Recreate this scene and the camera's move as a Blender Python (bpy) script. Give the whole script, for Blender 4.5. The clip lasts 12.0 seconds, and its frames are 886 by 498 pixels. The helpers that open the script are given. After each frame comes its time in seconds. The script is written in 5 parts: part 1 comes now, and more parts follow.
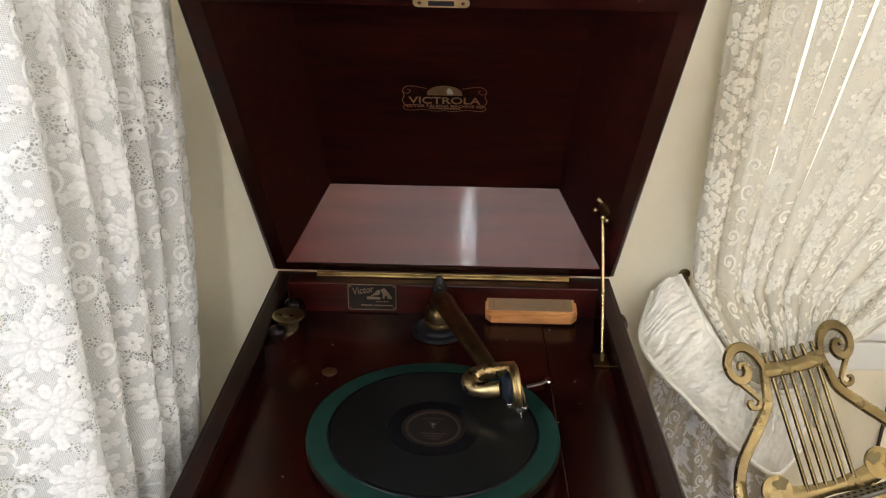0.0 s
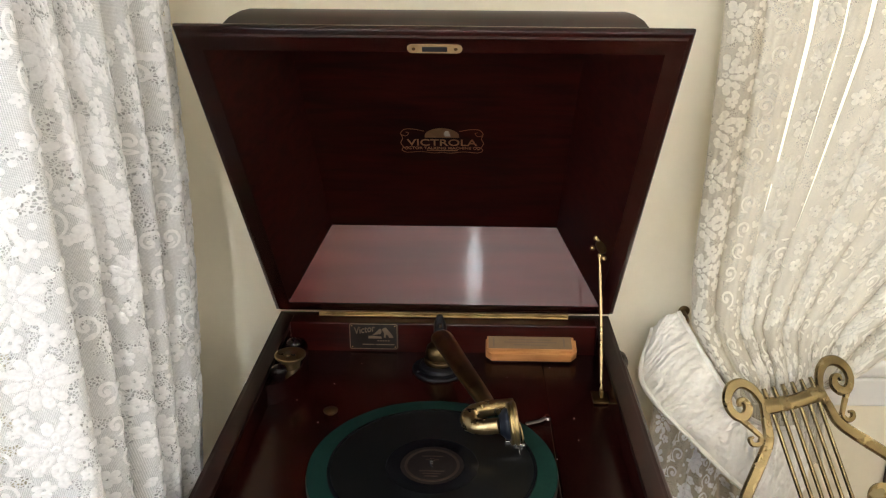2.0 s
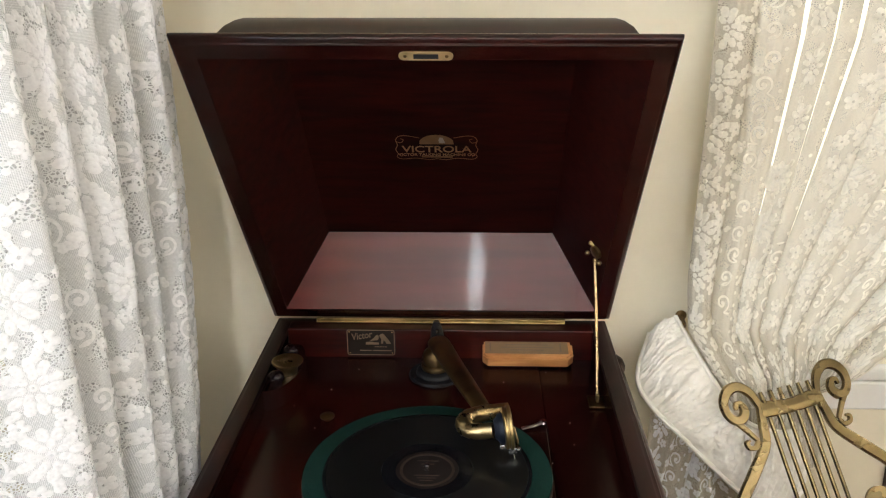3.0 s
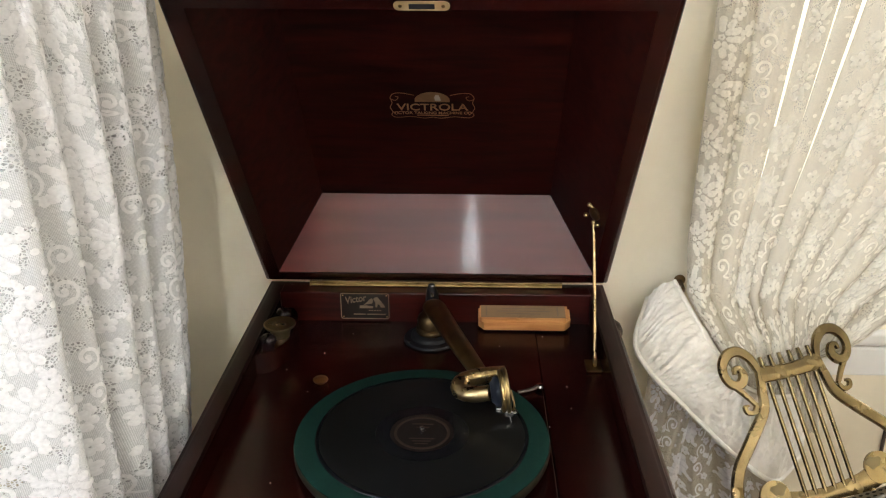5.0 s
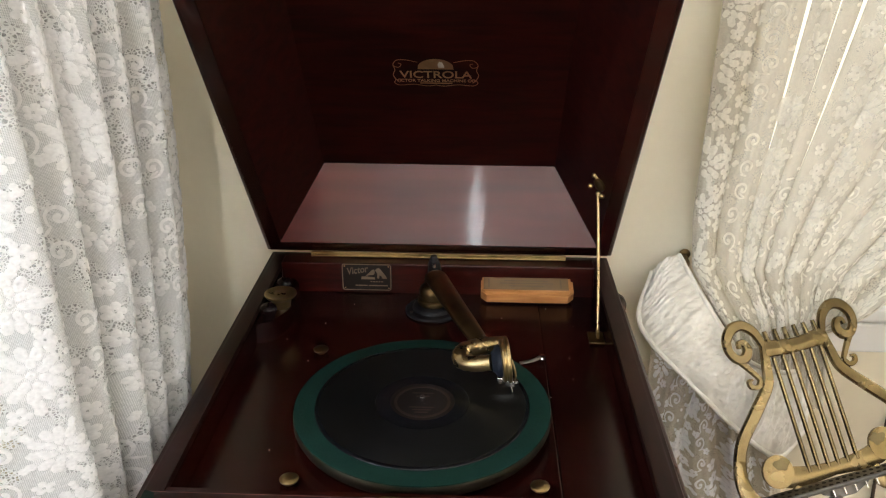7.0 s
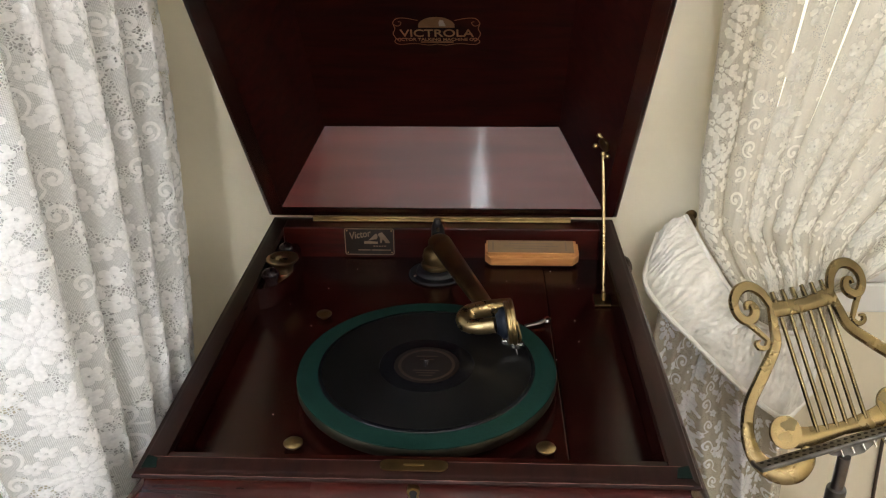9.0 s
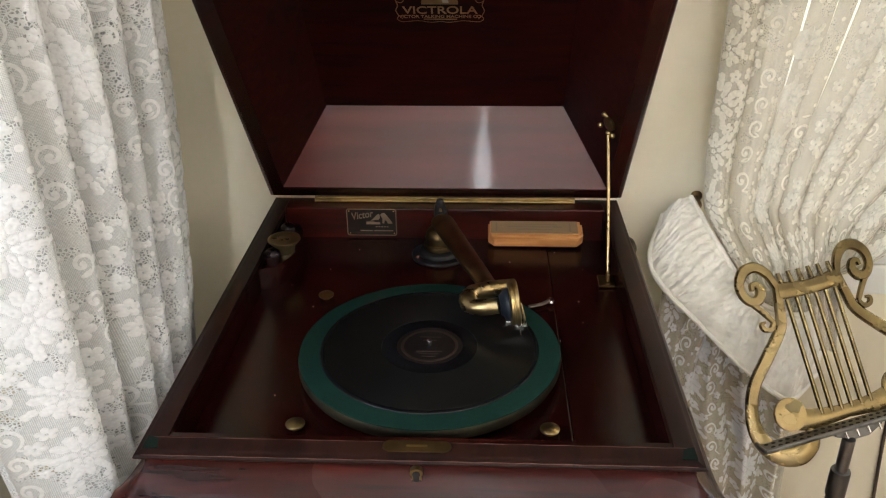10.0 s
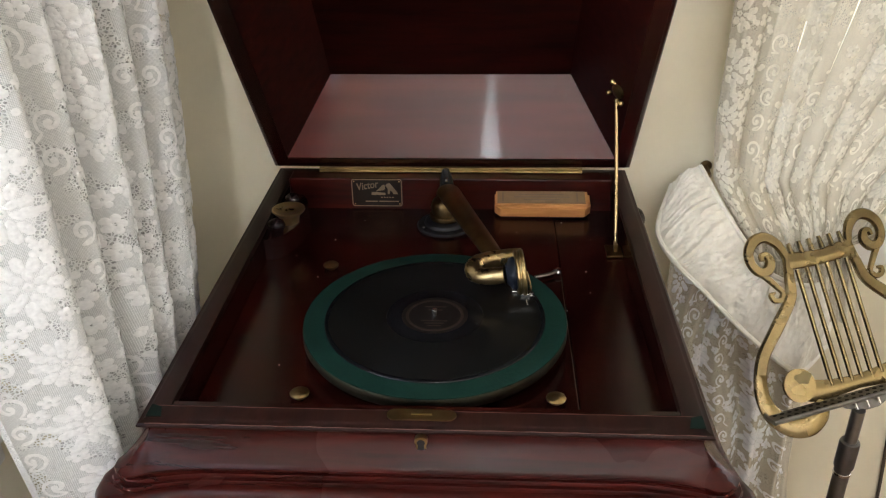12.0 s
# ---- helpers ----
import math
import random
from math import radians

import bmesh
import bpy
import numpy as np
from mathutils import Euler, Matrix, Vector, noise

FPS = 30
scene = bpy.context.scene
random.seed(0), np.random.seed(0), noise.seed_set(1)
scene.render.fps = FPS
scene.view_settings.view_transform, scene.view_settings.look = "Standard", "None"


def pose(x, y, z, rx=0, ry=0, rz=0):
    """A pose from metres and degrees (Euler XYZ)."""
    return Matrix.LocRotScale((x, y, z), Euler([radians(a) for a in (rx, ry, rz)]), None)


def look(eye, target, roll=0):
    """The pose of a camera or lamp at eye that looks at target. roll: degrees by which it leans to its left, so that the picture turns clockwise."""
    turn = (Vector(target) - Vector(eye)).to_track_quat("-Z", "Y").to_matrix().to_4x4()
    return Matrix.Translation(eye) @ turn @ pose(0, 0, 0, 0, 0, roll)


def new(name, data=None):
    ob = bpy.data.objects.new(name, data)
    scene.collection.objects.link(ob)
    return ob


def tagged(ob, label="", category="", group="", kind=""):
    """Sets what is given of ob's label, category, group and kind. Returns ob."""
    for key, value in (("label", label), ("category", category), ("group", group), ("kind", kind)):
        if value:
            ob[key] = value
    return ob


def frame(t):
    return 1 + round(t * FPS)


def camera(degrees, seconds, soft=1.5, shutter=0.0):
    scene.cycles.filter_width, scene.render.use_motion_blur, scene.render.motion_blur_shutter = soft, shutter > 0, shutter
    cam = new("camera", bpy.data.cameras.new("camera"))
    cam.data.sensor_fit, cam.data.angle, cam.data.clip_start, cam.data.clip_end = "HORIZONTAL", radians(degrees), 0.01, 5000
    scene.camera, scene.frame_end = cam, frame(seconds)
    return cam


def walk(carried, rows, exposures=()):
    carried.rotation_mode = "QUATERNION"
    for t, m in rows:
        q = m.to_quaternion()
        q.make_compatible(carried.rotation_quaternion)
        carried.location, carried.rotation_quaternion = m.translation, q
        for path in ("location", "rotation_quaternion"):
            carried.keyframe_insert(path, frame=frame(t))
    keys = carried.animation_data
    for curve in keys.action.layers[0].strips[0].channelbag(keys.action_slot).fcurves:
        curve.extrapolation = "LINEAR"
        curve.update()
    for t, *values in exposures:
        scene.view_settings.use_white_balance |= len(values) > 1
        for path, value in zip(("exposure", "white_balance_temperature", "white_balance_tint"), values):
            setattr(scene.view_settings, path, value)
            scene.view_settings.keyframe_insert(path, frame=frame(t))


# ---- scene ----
cam = camera(55.6, 12.0, soft=1.15)
PATH = [
    (0, (0.028, -0.845, 1.506), (-0.014, 0.986, 0.704), 0.8),
    (0.5, (0.023, -0.849, 1.506), (-0.004, 0.999, 0.741), 1.0),
    (1, (0.028, -0.852, 1.508), (-0.004, 1.005, 0.765), 0.9),
    (1.5, (0.038, -0.852, 1.508), (-0.016, 1.01, 0.78), 0.4),
    (2, (0.044, -0.863, 1.51), (-0.023, 1.005, 0.799), 0.0),
    (2.5, (0.053, -0.87, 1.511), (-0.023, 1.004, 0.817), -0.3),
    (3, (0.058, -0.87, 1.51), (-0.021, 1.004, 0.816), -0.5),
    (5, (0.056, -0.851, 1.487), (-0.01, 0.999, 0.73), -0.2),
    (5.5, (0.055, -0.855, 1.483), (-0.01, 0.993, 0.72), 0.0),
    (6, (0.055, -0.856, 1.477), (-0.022, 0.989, 0.708), 0.2),
    (6.5, (0.055, -0.855, 1.473), (-0.028, 0.986, 0.696), 0.1),
    (7, (0.06, -0.847, 1.466), (-0.018, 0.987, 0.671), 0.1),
    (9, (0.062, -0.837, 1.452), (-0.027, 0.966, 0.59), -0.7),
    (9.5, (0.061, -0.832, 1.448), (-0.03, 0.961, 0.568), -0.8),
    (10, (0.06, -0.829, 1.444), (-0.033, 0.956, 0.546), -0.7),
    (10.5, (0.061, -0.826, 1.439), (-0.036, 0.952, 0.529), -0.8),
    (11, (0.063, -0.822, 1.435), (-0.039, 0.949, 0.512), -1.0),
    (11.5, (0.064, -0.822, 1.433), (-0.041, 0.943, 0.498), -1.1),
    (12, (0.063, -0.823, 1.43), (-0.049, 0.936, 0.484), -1.1),
]
walk(cam, [(t, look(eye, target, roll)) for t, eye, target, roll in PATH],
     [(0, -0.64), (3, -0.59), (7, -0.66), (12, -0.77)])

# ---------------------------------------------------------------- world and daylight
world = bpy.data.worlds.new("sky")
scene.world = world
world.use_nodes = True
wn = world.node_tree
sky = wn.nodes.new("ShaderNodeTexSky")
sky.sky_type, sky.sun_disc = "NISHITA", False
sky.sun_elevation, sky.sun_rotation = radians(38), radians(140)
wn.links.new(sky.outputs[0], wn.nodes["Background"].inputs[0])
wn.nodes["Background"].inputs[1].default_value = 0.06


def window_light(name, m, sx, sy, watts, color):
    """Daylight of the sky, standing in a window's opening."""
    data = bpy.data.lights.new(name, "AREA")
    data.shape, data.size, data.size_y, data.energy, data.color = "RECTANGLE", sx, sy, watts, color
    ob = new(name, data)
    ob.matrix_world = m
    return ob


window_light("daylight_left", look((-0.62, -0.78, 1.50), (0.6, -0.60, 1.2)), 0.8, 1.2, 20, (0.66, 0.78, 1.0))
window_light("daylight_right", look((1.60, 0.66, 1.60), (-0.32, -0.10, 1.10)), 0.9, 1.2, 25, (0.94, 0.95, 1.0))

# ---------------------------------------------------------------- mesh helpers


def part(name, bm, material, parent=None, label="", smooth=False):
    """One bmesh as one mesh object, under a thing or a part."""
    me = bpy.data.meshes.new(name)
    bmesh.ops.recalc_face_normals(bm, faces=bm.faces[:])
    bm.to_mesh(me)
    bm.free()
    if smooth:
        me.polygons.foreach_set("use_smooth", [True] * len(me.polygons))
        me.set_sharp_from_angle(angle=radians(42))
    if material:
        me.materials.append(material)
    ob = new(name, me)
    if parent:
        ob.parent = parent
    if label:
        ob["label"] = label
    return ob


def box(x0, x1, y0, y1, z0, z1, bevel=0.0, seg=2, bm=None):
    bm = bm or bmesh.new()
    made = bmesh.ops.create_cube(bm, size=1.0, matrix=Matrix.Translation(((x0 + x1) / 2, (y0 + y1) / 2, (z0 + z1) / 2)) @ Matrix.Diagonal((x1 - x0, y1 - y0, z1 - z0, 1)))
    if bevel:
        edges = list({e for v in made["verts"] for e in v.link_edges})
        bmesh.ops.bevel(bm, geom=edges, offset=bevel, segments=seg, affect="EDGES", profile=0.5)
    return bm


def lathe(profile, m=None, n=32, bm=None, hollow=False):
    """Turn a profile of (radius, height) round the z axis, then place it by m. hollow: a ring, closed on itself."""
    bm = bm or bmesh.new()
    m = m or Matrix()
    rings = []
    for r, h in profile:
        if r < 1e-6:
            rings.append([bm.verts.new(m @ Vector((0, 0, h)))])
        else:
            rings.append([bm.verts.new(m @ Vector((r * math.cos(2 * math.pi * k / n), r * math.sin(2 * math.pi * k / n), h))) for k in range(n)])
    for a, b in zip(rings, rings[1:] + rings[:1] if hollow else rings[1:]):
        for k in range(n):
            j = (k + 1) % n
            quad = [a[k % len(a)], a[j % len(a)], b[j % len(b)], b[k % len(b)]]
            quad = list(dict.fromkeys(quad))
            if len(quad) > 2:
                bm.faces.new(quad)
    for ring in () if hollow else (rings[0], rings[-1]):
        if len(ring) > 2:
            bm.faces.new(ring)
    return bm


def spline(points, n):
    """n + 1 points on a Catmull-Rom curve through the given ones."""
    p = [Vector(q) for q in points]
    p = [p[0] * 2 - p[1]] + p + [p[-1] * 2 - p[-2]]
    out = []
    spans = len(p) - 3
    for k in range(n + 1):
        f = k / n * spans
        i = min(int(f), spans - 1)
        t = f - i
        a, b, c, d = p[i:i + 4]
        out.append(0.5 * (2 * b + (c - a) * t + (2 * a - 5 * b + 4 * c - d) * t * t + (3 * b - a - 3 * c + d) * t ** 3))
    return out


def tube(path, radii, n=14, flat=1.0, up=(0, 0, 1), bm=None):
    """A round or flattened tube along a path; radii one number or one per point."""
    bm = bm or bmesh.new()
    if not isinstance(radii, (list, tuple)):
        radii = [radii] * len(path)
    rings = []
    for i, p in enumerate(path):
        d = (path[min(i + 1, len(path) - 1)] - path[max(i - 1, 0)]).normalized()
        side = d.cross(Vector(up))
        if side.length < 1e-3:
            side = d.cross(Vector((0, 1, 0.01)))
        side.normalize()
        top = side.cross(d)
        rings.append([bm.verts.new(p + radii[i] * (math.cos(a) * side + flat * math.sin(a) * top)) for a in (2 * math.pi * k / n for k in range(n))])
    for a, b in zip(rings, rings[1:]):
        for k in range(n):
            bm.faces.new((a[k], a[(k + 1) % n], b[(k + 1) % n], b[k]))
    bm.faces.new(rings[0])
    bm.faces.new(rings[-1])
    return bm


def ring_sweep(profile, frame_at, bm=None, closed=True, sides=(0, 1, 2, 3)):
    """Sweep a profile of (out, up) round a rectangle with mitred corners: frame_at(corner, out, up) gives the place."""
    bm = bm or bmesh.new()
    cols = [[bm.verts.new(frame_at(c, o, u)) for o, u in profile] for c in range(4)]
    n = len(profile)
    for c in sides:
        a, b = cols[c], cols[(c + 1) % 4]
        for k in range(n if closed else n - 1):
            bm.faces.new((a[k], a[(k + 1) % n], b[(k + 1) % n], b[k]))
    for v in [v for v in bm.verts if not v.link_faces]:
        bm.verts.remove(v)
    return bm


def round_sweep(profile, x0, x1, y0, y1, r, steps=7):
    """The same round a rectangle with rounded corners of radius r."""
    bm = bmesh.new()
    cols = []
    for cx, cy, a0 in ((x1 - r, y1 - r, 0), (x0 + r, y1 - r, 90), (x0 + r, y0 + r, 180), (x1 - r, y0 + r, 270)):
        for k in range(steps + 1):
            a = radians(a0 + 90 * k / steps)
            cols.append([bm.verts.new((cx + (r + o) * math.cos(a), cy + (r + o) * math.sin(a), u)) for o, u in profile])
    n, m = len(profile), len(cols)
    for c in range(m):
        a, b = cols[c], cols[(c + 1) % m]
        for k in range(n):
            bm.faces.new((a[k], a[(k + 1) % n], b[(k + 1) % n], b[k]))
    return bm


def rect_frame(x0, x1, y0, y1):
    sign = ((-1, -1), (1, -1), (1, 1), (-1, 1))

    def at(c, o, u):
        sx, sy = sign[c]
        return Vector(((x0 if sx < 0 else x1) + sx * o, (y0 if sy < 0 else y1) + sy * o, u))
    return at


def plate(outline, depth, place, bevel=0.0, bm=None):
    """A flat plate cut to an outline of (a, b), with thickness; place(a, b, c) gives the point."""
    bm = bm or bmesh.new()
    front = [bm.verts.new(place(a, b, depth)) for a, b in outline]
    back = [bm.verts.new(place(a, b, 0.0)) for a, b in outline]
    bm.faces.new(front)
    bm.faces.new(back[::-1])
    n = len(outline)
    for k in range(n):
        bm.faces.new((front[k], back[k], back[(k + 1) % n], front[(k + 1) % n]))
    return bm


def ribbon(path, widths, depth, place, bm=None):
    """A bar of changing width along a flat path of (a, b), with a rounded front."""
    bm = bm or bmesh.new()
    rows = []
    for i, p in enumerate(path):
        d = (path[min(i + 1, len(path) - 1)] - path[max(i - 1, 0)])
        d = Vector((d[0], d[1], 0)).normalized()
        s = Vector((-d[1], d[0], 0))
        w = widths[i] / 2
        prof = ((-1.0, 0.0), (-1.0, 0.6), (-0.72, 1.0), (0.72, 1.0), (1.0, 0.6), (1.0, 0.0))
        rows.append([bm.verts.new(place(p[0] + s[0] * w * u, p[1] + s[1] * w * u, depth * v)) for u, v in prof])
    for a, b in zip(rows, rows[1:]):
        for k in range(6):
            bm.faces.new((a[k], a[(k + 1) % 6], b[(k + 1) % 6], b[k]))
    bm.faces.new(rows[0])
    bm.faces.new(rows[-1])
    return bm


def rounded_rect(w, h, r, n=5):
    out = []
    for cx, cy, a0 in ((w / 2 - r, h / 2 - r, 0), (-w / 2 + r, h / 2 - r, 90), (-w / 2 + r, -h / 2 + r, 180), (w / 2 - r, -h / 2 + r, 270)):
        for k in range(n + 1):
            a = radians(a0 + 90 * k / n)
            out.append((cx + r * math.cos(a), cy + r * math.sin(a)))
    return out


# ---------------------------------------------------------------- materials


def mat(name):
    m = bpy.data.materials.new(name)
    m.use_nodes = True
    return m, m.node_tree.nodes, m.node_tree.links, m.node_tree.nodes["Principled BSDF"]


def node(nodes, kind, **kw):
    n = nodes.new(kind)
    for key, value in kw.items():
        n.inputs[key.replace("_", " ")].default_value = value
    return n


def ramp(nodes, stops):
    r = nodes.new("ShaderNodeValToRGB")
    while len(r.color_ramp.elements) < len(stops):
        r.color_ramp.elements.new(0.5)
    for e, (p, c) in zip(r.color_ramp.elements, stops):
        e.position, e.color = p, (*c, 1)
    return r


def wood(name, dark, light, scale, rough=0.2, coat=0.6, bump=0.03, gloss=0.35):
    """Polished mahogany: long grain stretched by scale, fine pores, blotches, scuffed gloss."""
    m, nodes, links, b = mat(name)
    tc = nodes.new("ShaderNodeTexCoord")
    mp = node(nodes, "ShaderNodeMapping", Scale=scale)
    links.new(tc.outputs["Object"], mp.inputs[0])
    grain = node(nodes, "ShaderNodeTexNoise", Scale=14.0, Detail=7.0, Roughness=0.58, Distortion=0.5)
    links.new(mp.outputs[0], grain.inputs["Vector"])
    pores = node(nodes, "ShaderNodeTexNoise", Scale=120.0, Detail=3.0)
    links.new(mp.outputs[0], pores.inputs["Vector"])
    blotch = node(nodes, "ShaderNodeTexNoise", Scale=5.0, Detail=3.0)
    links.new(tc.outputs["Object"], blotch.inputs["Vector"])
    r = ramp(nodes, ((0.32, dark), (0.52, tuple((p + q) / 2 for p, q in zip(dark, light))), (0.72, light)))
    links.new(grain.outputs[0], r.inputs[0])
    mix = nodes.new("ShaderNodeMix")
    mix.data_type, mix.blend_type = "RGBA", "MULTIPLY"
    mix.inputs[0].default_value = 0.55
    r2 = ramp(nodes, ((0.3, (0.45, 0.42, 0.42)), (0.7, (1.0, 1.0, 1.0))))
    links.new(blotch.outputs[0], r2.inputs[0])
    links.new(r.outputs[0], mix.inputs[6])
    links.new(r2.outputs[0], mix.inputs[7])
    links.new(mix.outputs[2], b.inputs["Base Color"])
    mr = node(nodes, "ShaderNodeMapRange")
    mr.inputs[3].default_value, mr.inputs[4].default_value = rough * 0.75, rough * 1.4
    links.new(blotch.outputs[0], mr.inputs[0])
    links.new(mr.outputs[0], b.inputs["Roughness"])
    b.inputs["Specular IOR Level"].default_value = gloss
    b.inputs["Coat Weight"].default_value = coat
    b.inputs["Coat Roughness"].default_value = rough * 0.6
    bp = node(nodes, "ShaderNodeBump", Strength=bump, Distance=0.001)
    links.new(pores.outputs[0], bp.inputs["Height"])
    links.new(bp.outputs[0], b.inputs["Normal"])
    return m


def metal(name, color, tarnish, rough, scale=60.0):
    m, nodes, links, b = mat(name)
    tc = nodes.new("ShaderNodeTexCoord")
    nz = node(nodes, "ShaderNodeTexNoise", Scale=scale, Detail=5.0, Roughness=0.6)
    big = node(nodes, "ShaderNodeTexNoise", Scale=scale * 0.25, Detail=2.0)
    links.new(tc.outputs["Object"], nz.inputs["Vector"])
    links.new(tc.outputs["Object"], big.inputs["Vector"])
    add = nodes.new("ShaderNodeMath")
    add.operation = "MULTIPLY_ADD"
    add.inputs[1].default_value = 0.4
    links.new(nz.outputs[0], add.inputs[0])
    links.new(big.outputs[0], add.inputs[2])
    r = ramp(nodes, ((0.5, tarnish), (0.78, color)))
    links.new(add.outputs[0], r.inputs[0])
    links.new(r.outputs[0], b.inputs["Base Color"])
    b.inputs["Metallic"].default_value = 1.0
    mr = node(nodes, "ShaderNodeMapRange")
    mr.inputs[3].default_value, mr.inputs[4].default_value = rough * 0.7, rough * 1.5
    links.new(nz.outputs[0], mr.inputs[0])
    links.new(mr.outputs[0], b.inputs["Roughness"])
    return m


def plain(name, color, rough=0.5, spread=0.12, scale=40.0, bump=0.1, metallic=0.0, gloss=0.5):
    """A painted or woven surface with faint mottling at two scales and a fine relief."""
    m, nodes, links, b = mat(name)
    tc = nodes.new("ShaderNodeTexCoord")
    nz = node(nodes, "ShaderNodeTexNoise", Scale=scale, Detail=6.0, Roughness=0.65)
    big = node(nodes, "ShaderNodeTexNoise", Scale=scale * 0.08, Detail=2.0)
    links.new(tc.outputs["Object"], nz.inputs["Vector"])
    links.new(tc.outputs["Object"], big.inputs["Vector"])
    add = nodes.new("ShaderNodeMath")
    add.operation = "ADD"
    links.new(nz.outputs[0], add.inputs[0])
    links.new(big.outputs[0], add.inputs[1])
    r = ramp(nodes, ((0.35, tuple(c * (1 - spread) for c in color)), (1.0, tuple(min(1, c * (1 + spread)) for c in color))))
    half = nodes.new("ShaderNodeMath")
    half.operation = "MULTIPLY"
    half.inputs[1].default_value = 0.66
    links.new(add.outputs[0], half.inputs[0])
    links.new(half.outputs[0], r.inputs[0])
    links.new(r.outputs[0], b.inputs["Base Color"])
    b.inputs["Roughness"].default_value, b.inputs["Metallic"].default_value, b.inputs["Specular IOR Level"].default_value = rough, metallic, gloss
    bp = node(nodes, "ShaderNodeBump", Strength=bump, Distance=0.001)
    links.new(nz.outputs[0], bp.inputs["Height"])
    links.new(bp.outputs[0], b.inputs["Normal"])
    return m


def lace(name, color, through_light, hole_scale, open_share, ground_share=0.0):
    """Lace: diffuse thread that passes light, with see-through gaps. The cloth's own weave (1 = close) thins it where it is loose."""
    m, nodes, links, b = mat(name)
    out = nodes["Material Output"]
    nodes.remove(b)

    def math_node(op, p, q):
        n = nodes.new("ShaderNodeMath")
        n.operation = op
        for k, v in enumerate((p, q)):
            if isinstance(v, (int, float)):
                n.inputs[k].default_value = v
            else:
                links.new(v, n.inputs[k])
        return n.outputs[0]

    uv = nodes.new("ShaderNodeUVMap")
    dif, tra, clear = nodes.new("ShaderNodeBsdfDiffuse"), nodes.new("ShaderNodeBsdfTranslucent"), nodes.new("ShaderNodeBsdfTransparent")
    nz = node(nodes, "ShaderNodeTexNoise", Scale=260.0, Detail=4.0)
    links.new(uv.outputs[0], nz.inputs["Vector"])
    r = ramp(nodes, ((0.3, tuple(c * 0.86 for c in color)), (0.7, color)))
    links.new(nz.outputs[0], r.inputs[0])
    links.new(r.outputs[0], dif.inputs[0])
    links.new(r.outputs[0], tra.inputs[0])
    body = nodes.new("ShaderNodeMixShader")
    body.inputs[0].default_value = through_light
    links.new(dif.outputs[0], body.inputs[1])
    links.new(tra.outputs[0], body.inputs[2])
    # square net
    mp = node(nodes, "ShaderNodeMapping", Scale=(hole_scale, hole_scale, hole_scale))
    links.new(uv.outputs[0], mp.inputs[0])
    brick = nodes.new("ShaderNodeTexBrick")
    brick.offset = 0.0
    for key, value in (("Scale", 1.0), ("Mortar Size", 0.17), ("Mortar Smooth", 0.15), ("Brick Width", 1.0), ("Row Height", 1.0)):
        brick.inputs[key].default_value = value
    links.new(mp.outputs[0], brick.inputs["Vector"])
    gap = math_node("MULTIPLY", math_node("SUBTRACT", 1.0, brick.outputs["Fac"]), open_share)
    if ground_share:
        # knotted ground with wider holes, in patches
        cells = node(nodes, "ShaderNodeTexVoronoi", Scale=320.0)
        cells.feature = "DISTANCE_TO_EDGE"
        links.new(uv.outputs[0], cells.inputs["Vector"])
        hole = node(nodes, "ShaderNodeMapRange")
        hole.inputs[1].default_value, hole.inputs[2].default_value = 0.13, 0.22
        links.new(cells.outputs["Distance"], hole.inputs[0])
        patch = node(nodes, "ShaderNodeTexNoise", Scale=30.0, Detail=1.0)
        links.new(uv.outputs[0], patch.inputs["Vector"])
        mask = node(nodes, "ShaderNodeMapRange")
        mask.inputs[1].default_value, mask.inputs[2].default_value = 0.51, 0.56
        links.new(patch.outputs[0], mask.inputs[0])
        wide_gap = math_node("MULTIPLY", hole.outputs[0], ground_share)
        gap = math_node("ADD", math_node("MULTIPLY", gap, math_node("SUBTRACT", 1.0, mask.outputs[0])), math_node("MULTIPLY", wide_gap, mask.outputs[0]))
    else:
        weave = nodes.new("ShaderNodeAttribute")
        weave.attribute_name = "weave"
        gap = math_node("MULTIPLY", gap, math_node("SUBTRACT", 1.0, weave.outputs["Fac"]))
    mix = nodes.new("ShaderNodeMixShader")
    links.new(gap, mix.inputs[0])
    links.new(body.outputs[0], mix.inputs[1])
    links.new(clear.outputs[0], mix.inputs[2])
    bp = node(nodes, "ShaderNodeBump", Strength=0.35, Distance=0.001)
    links.new(nz.outputs[0], bp.inputs["Height"])
    links.new(bp.outputs[0], dif.inputs["Normal"])
    links.new(mix.outputs[0], out.inputs["Surface"])
    return m


def glowing(name, color, strength):
    m, nodes, links, b = mat(name)
    nodes.remove(b)
    e = nodes.new("ShaderNodeEmission")
    e.inputs[0].default_value, e.inputs[1].default_value = (*color, 1), strength
    links.new(e.outputs[0], nodes["Material Output"].inputs["Surface"])
    return m


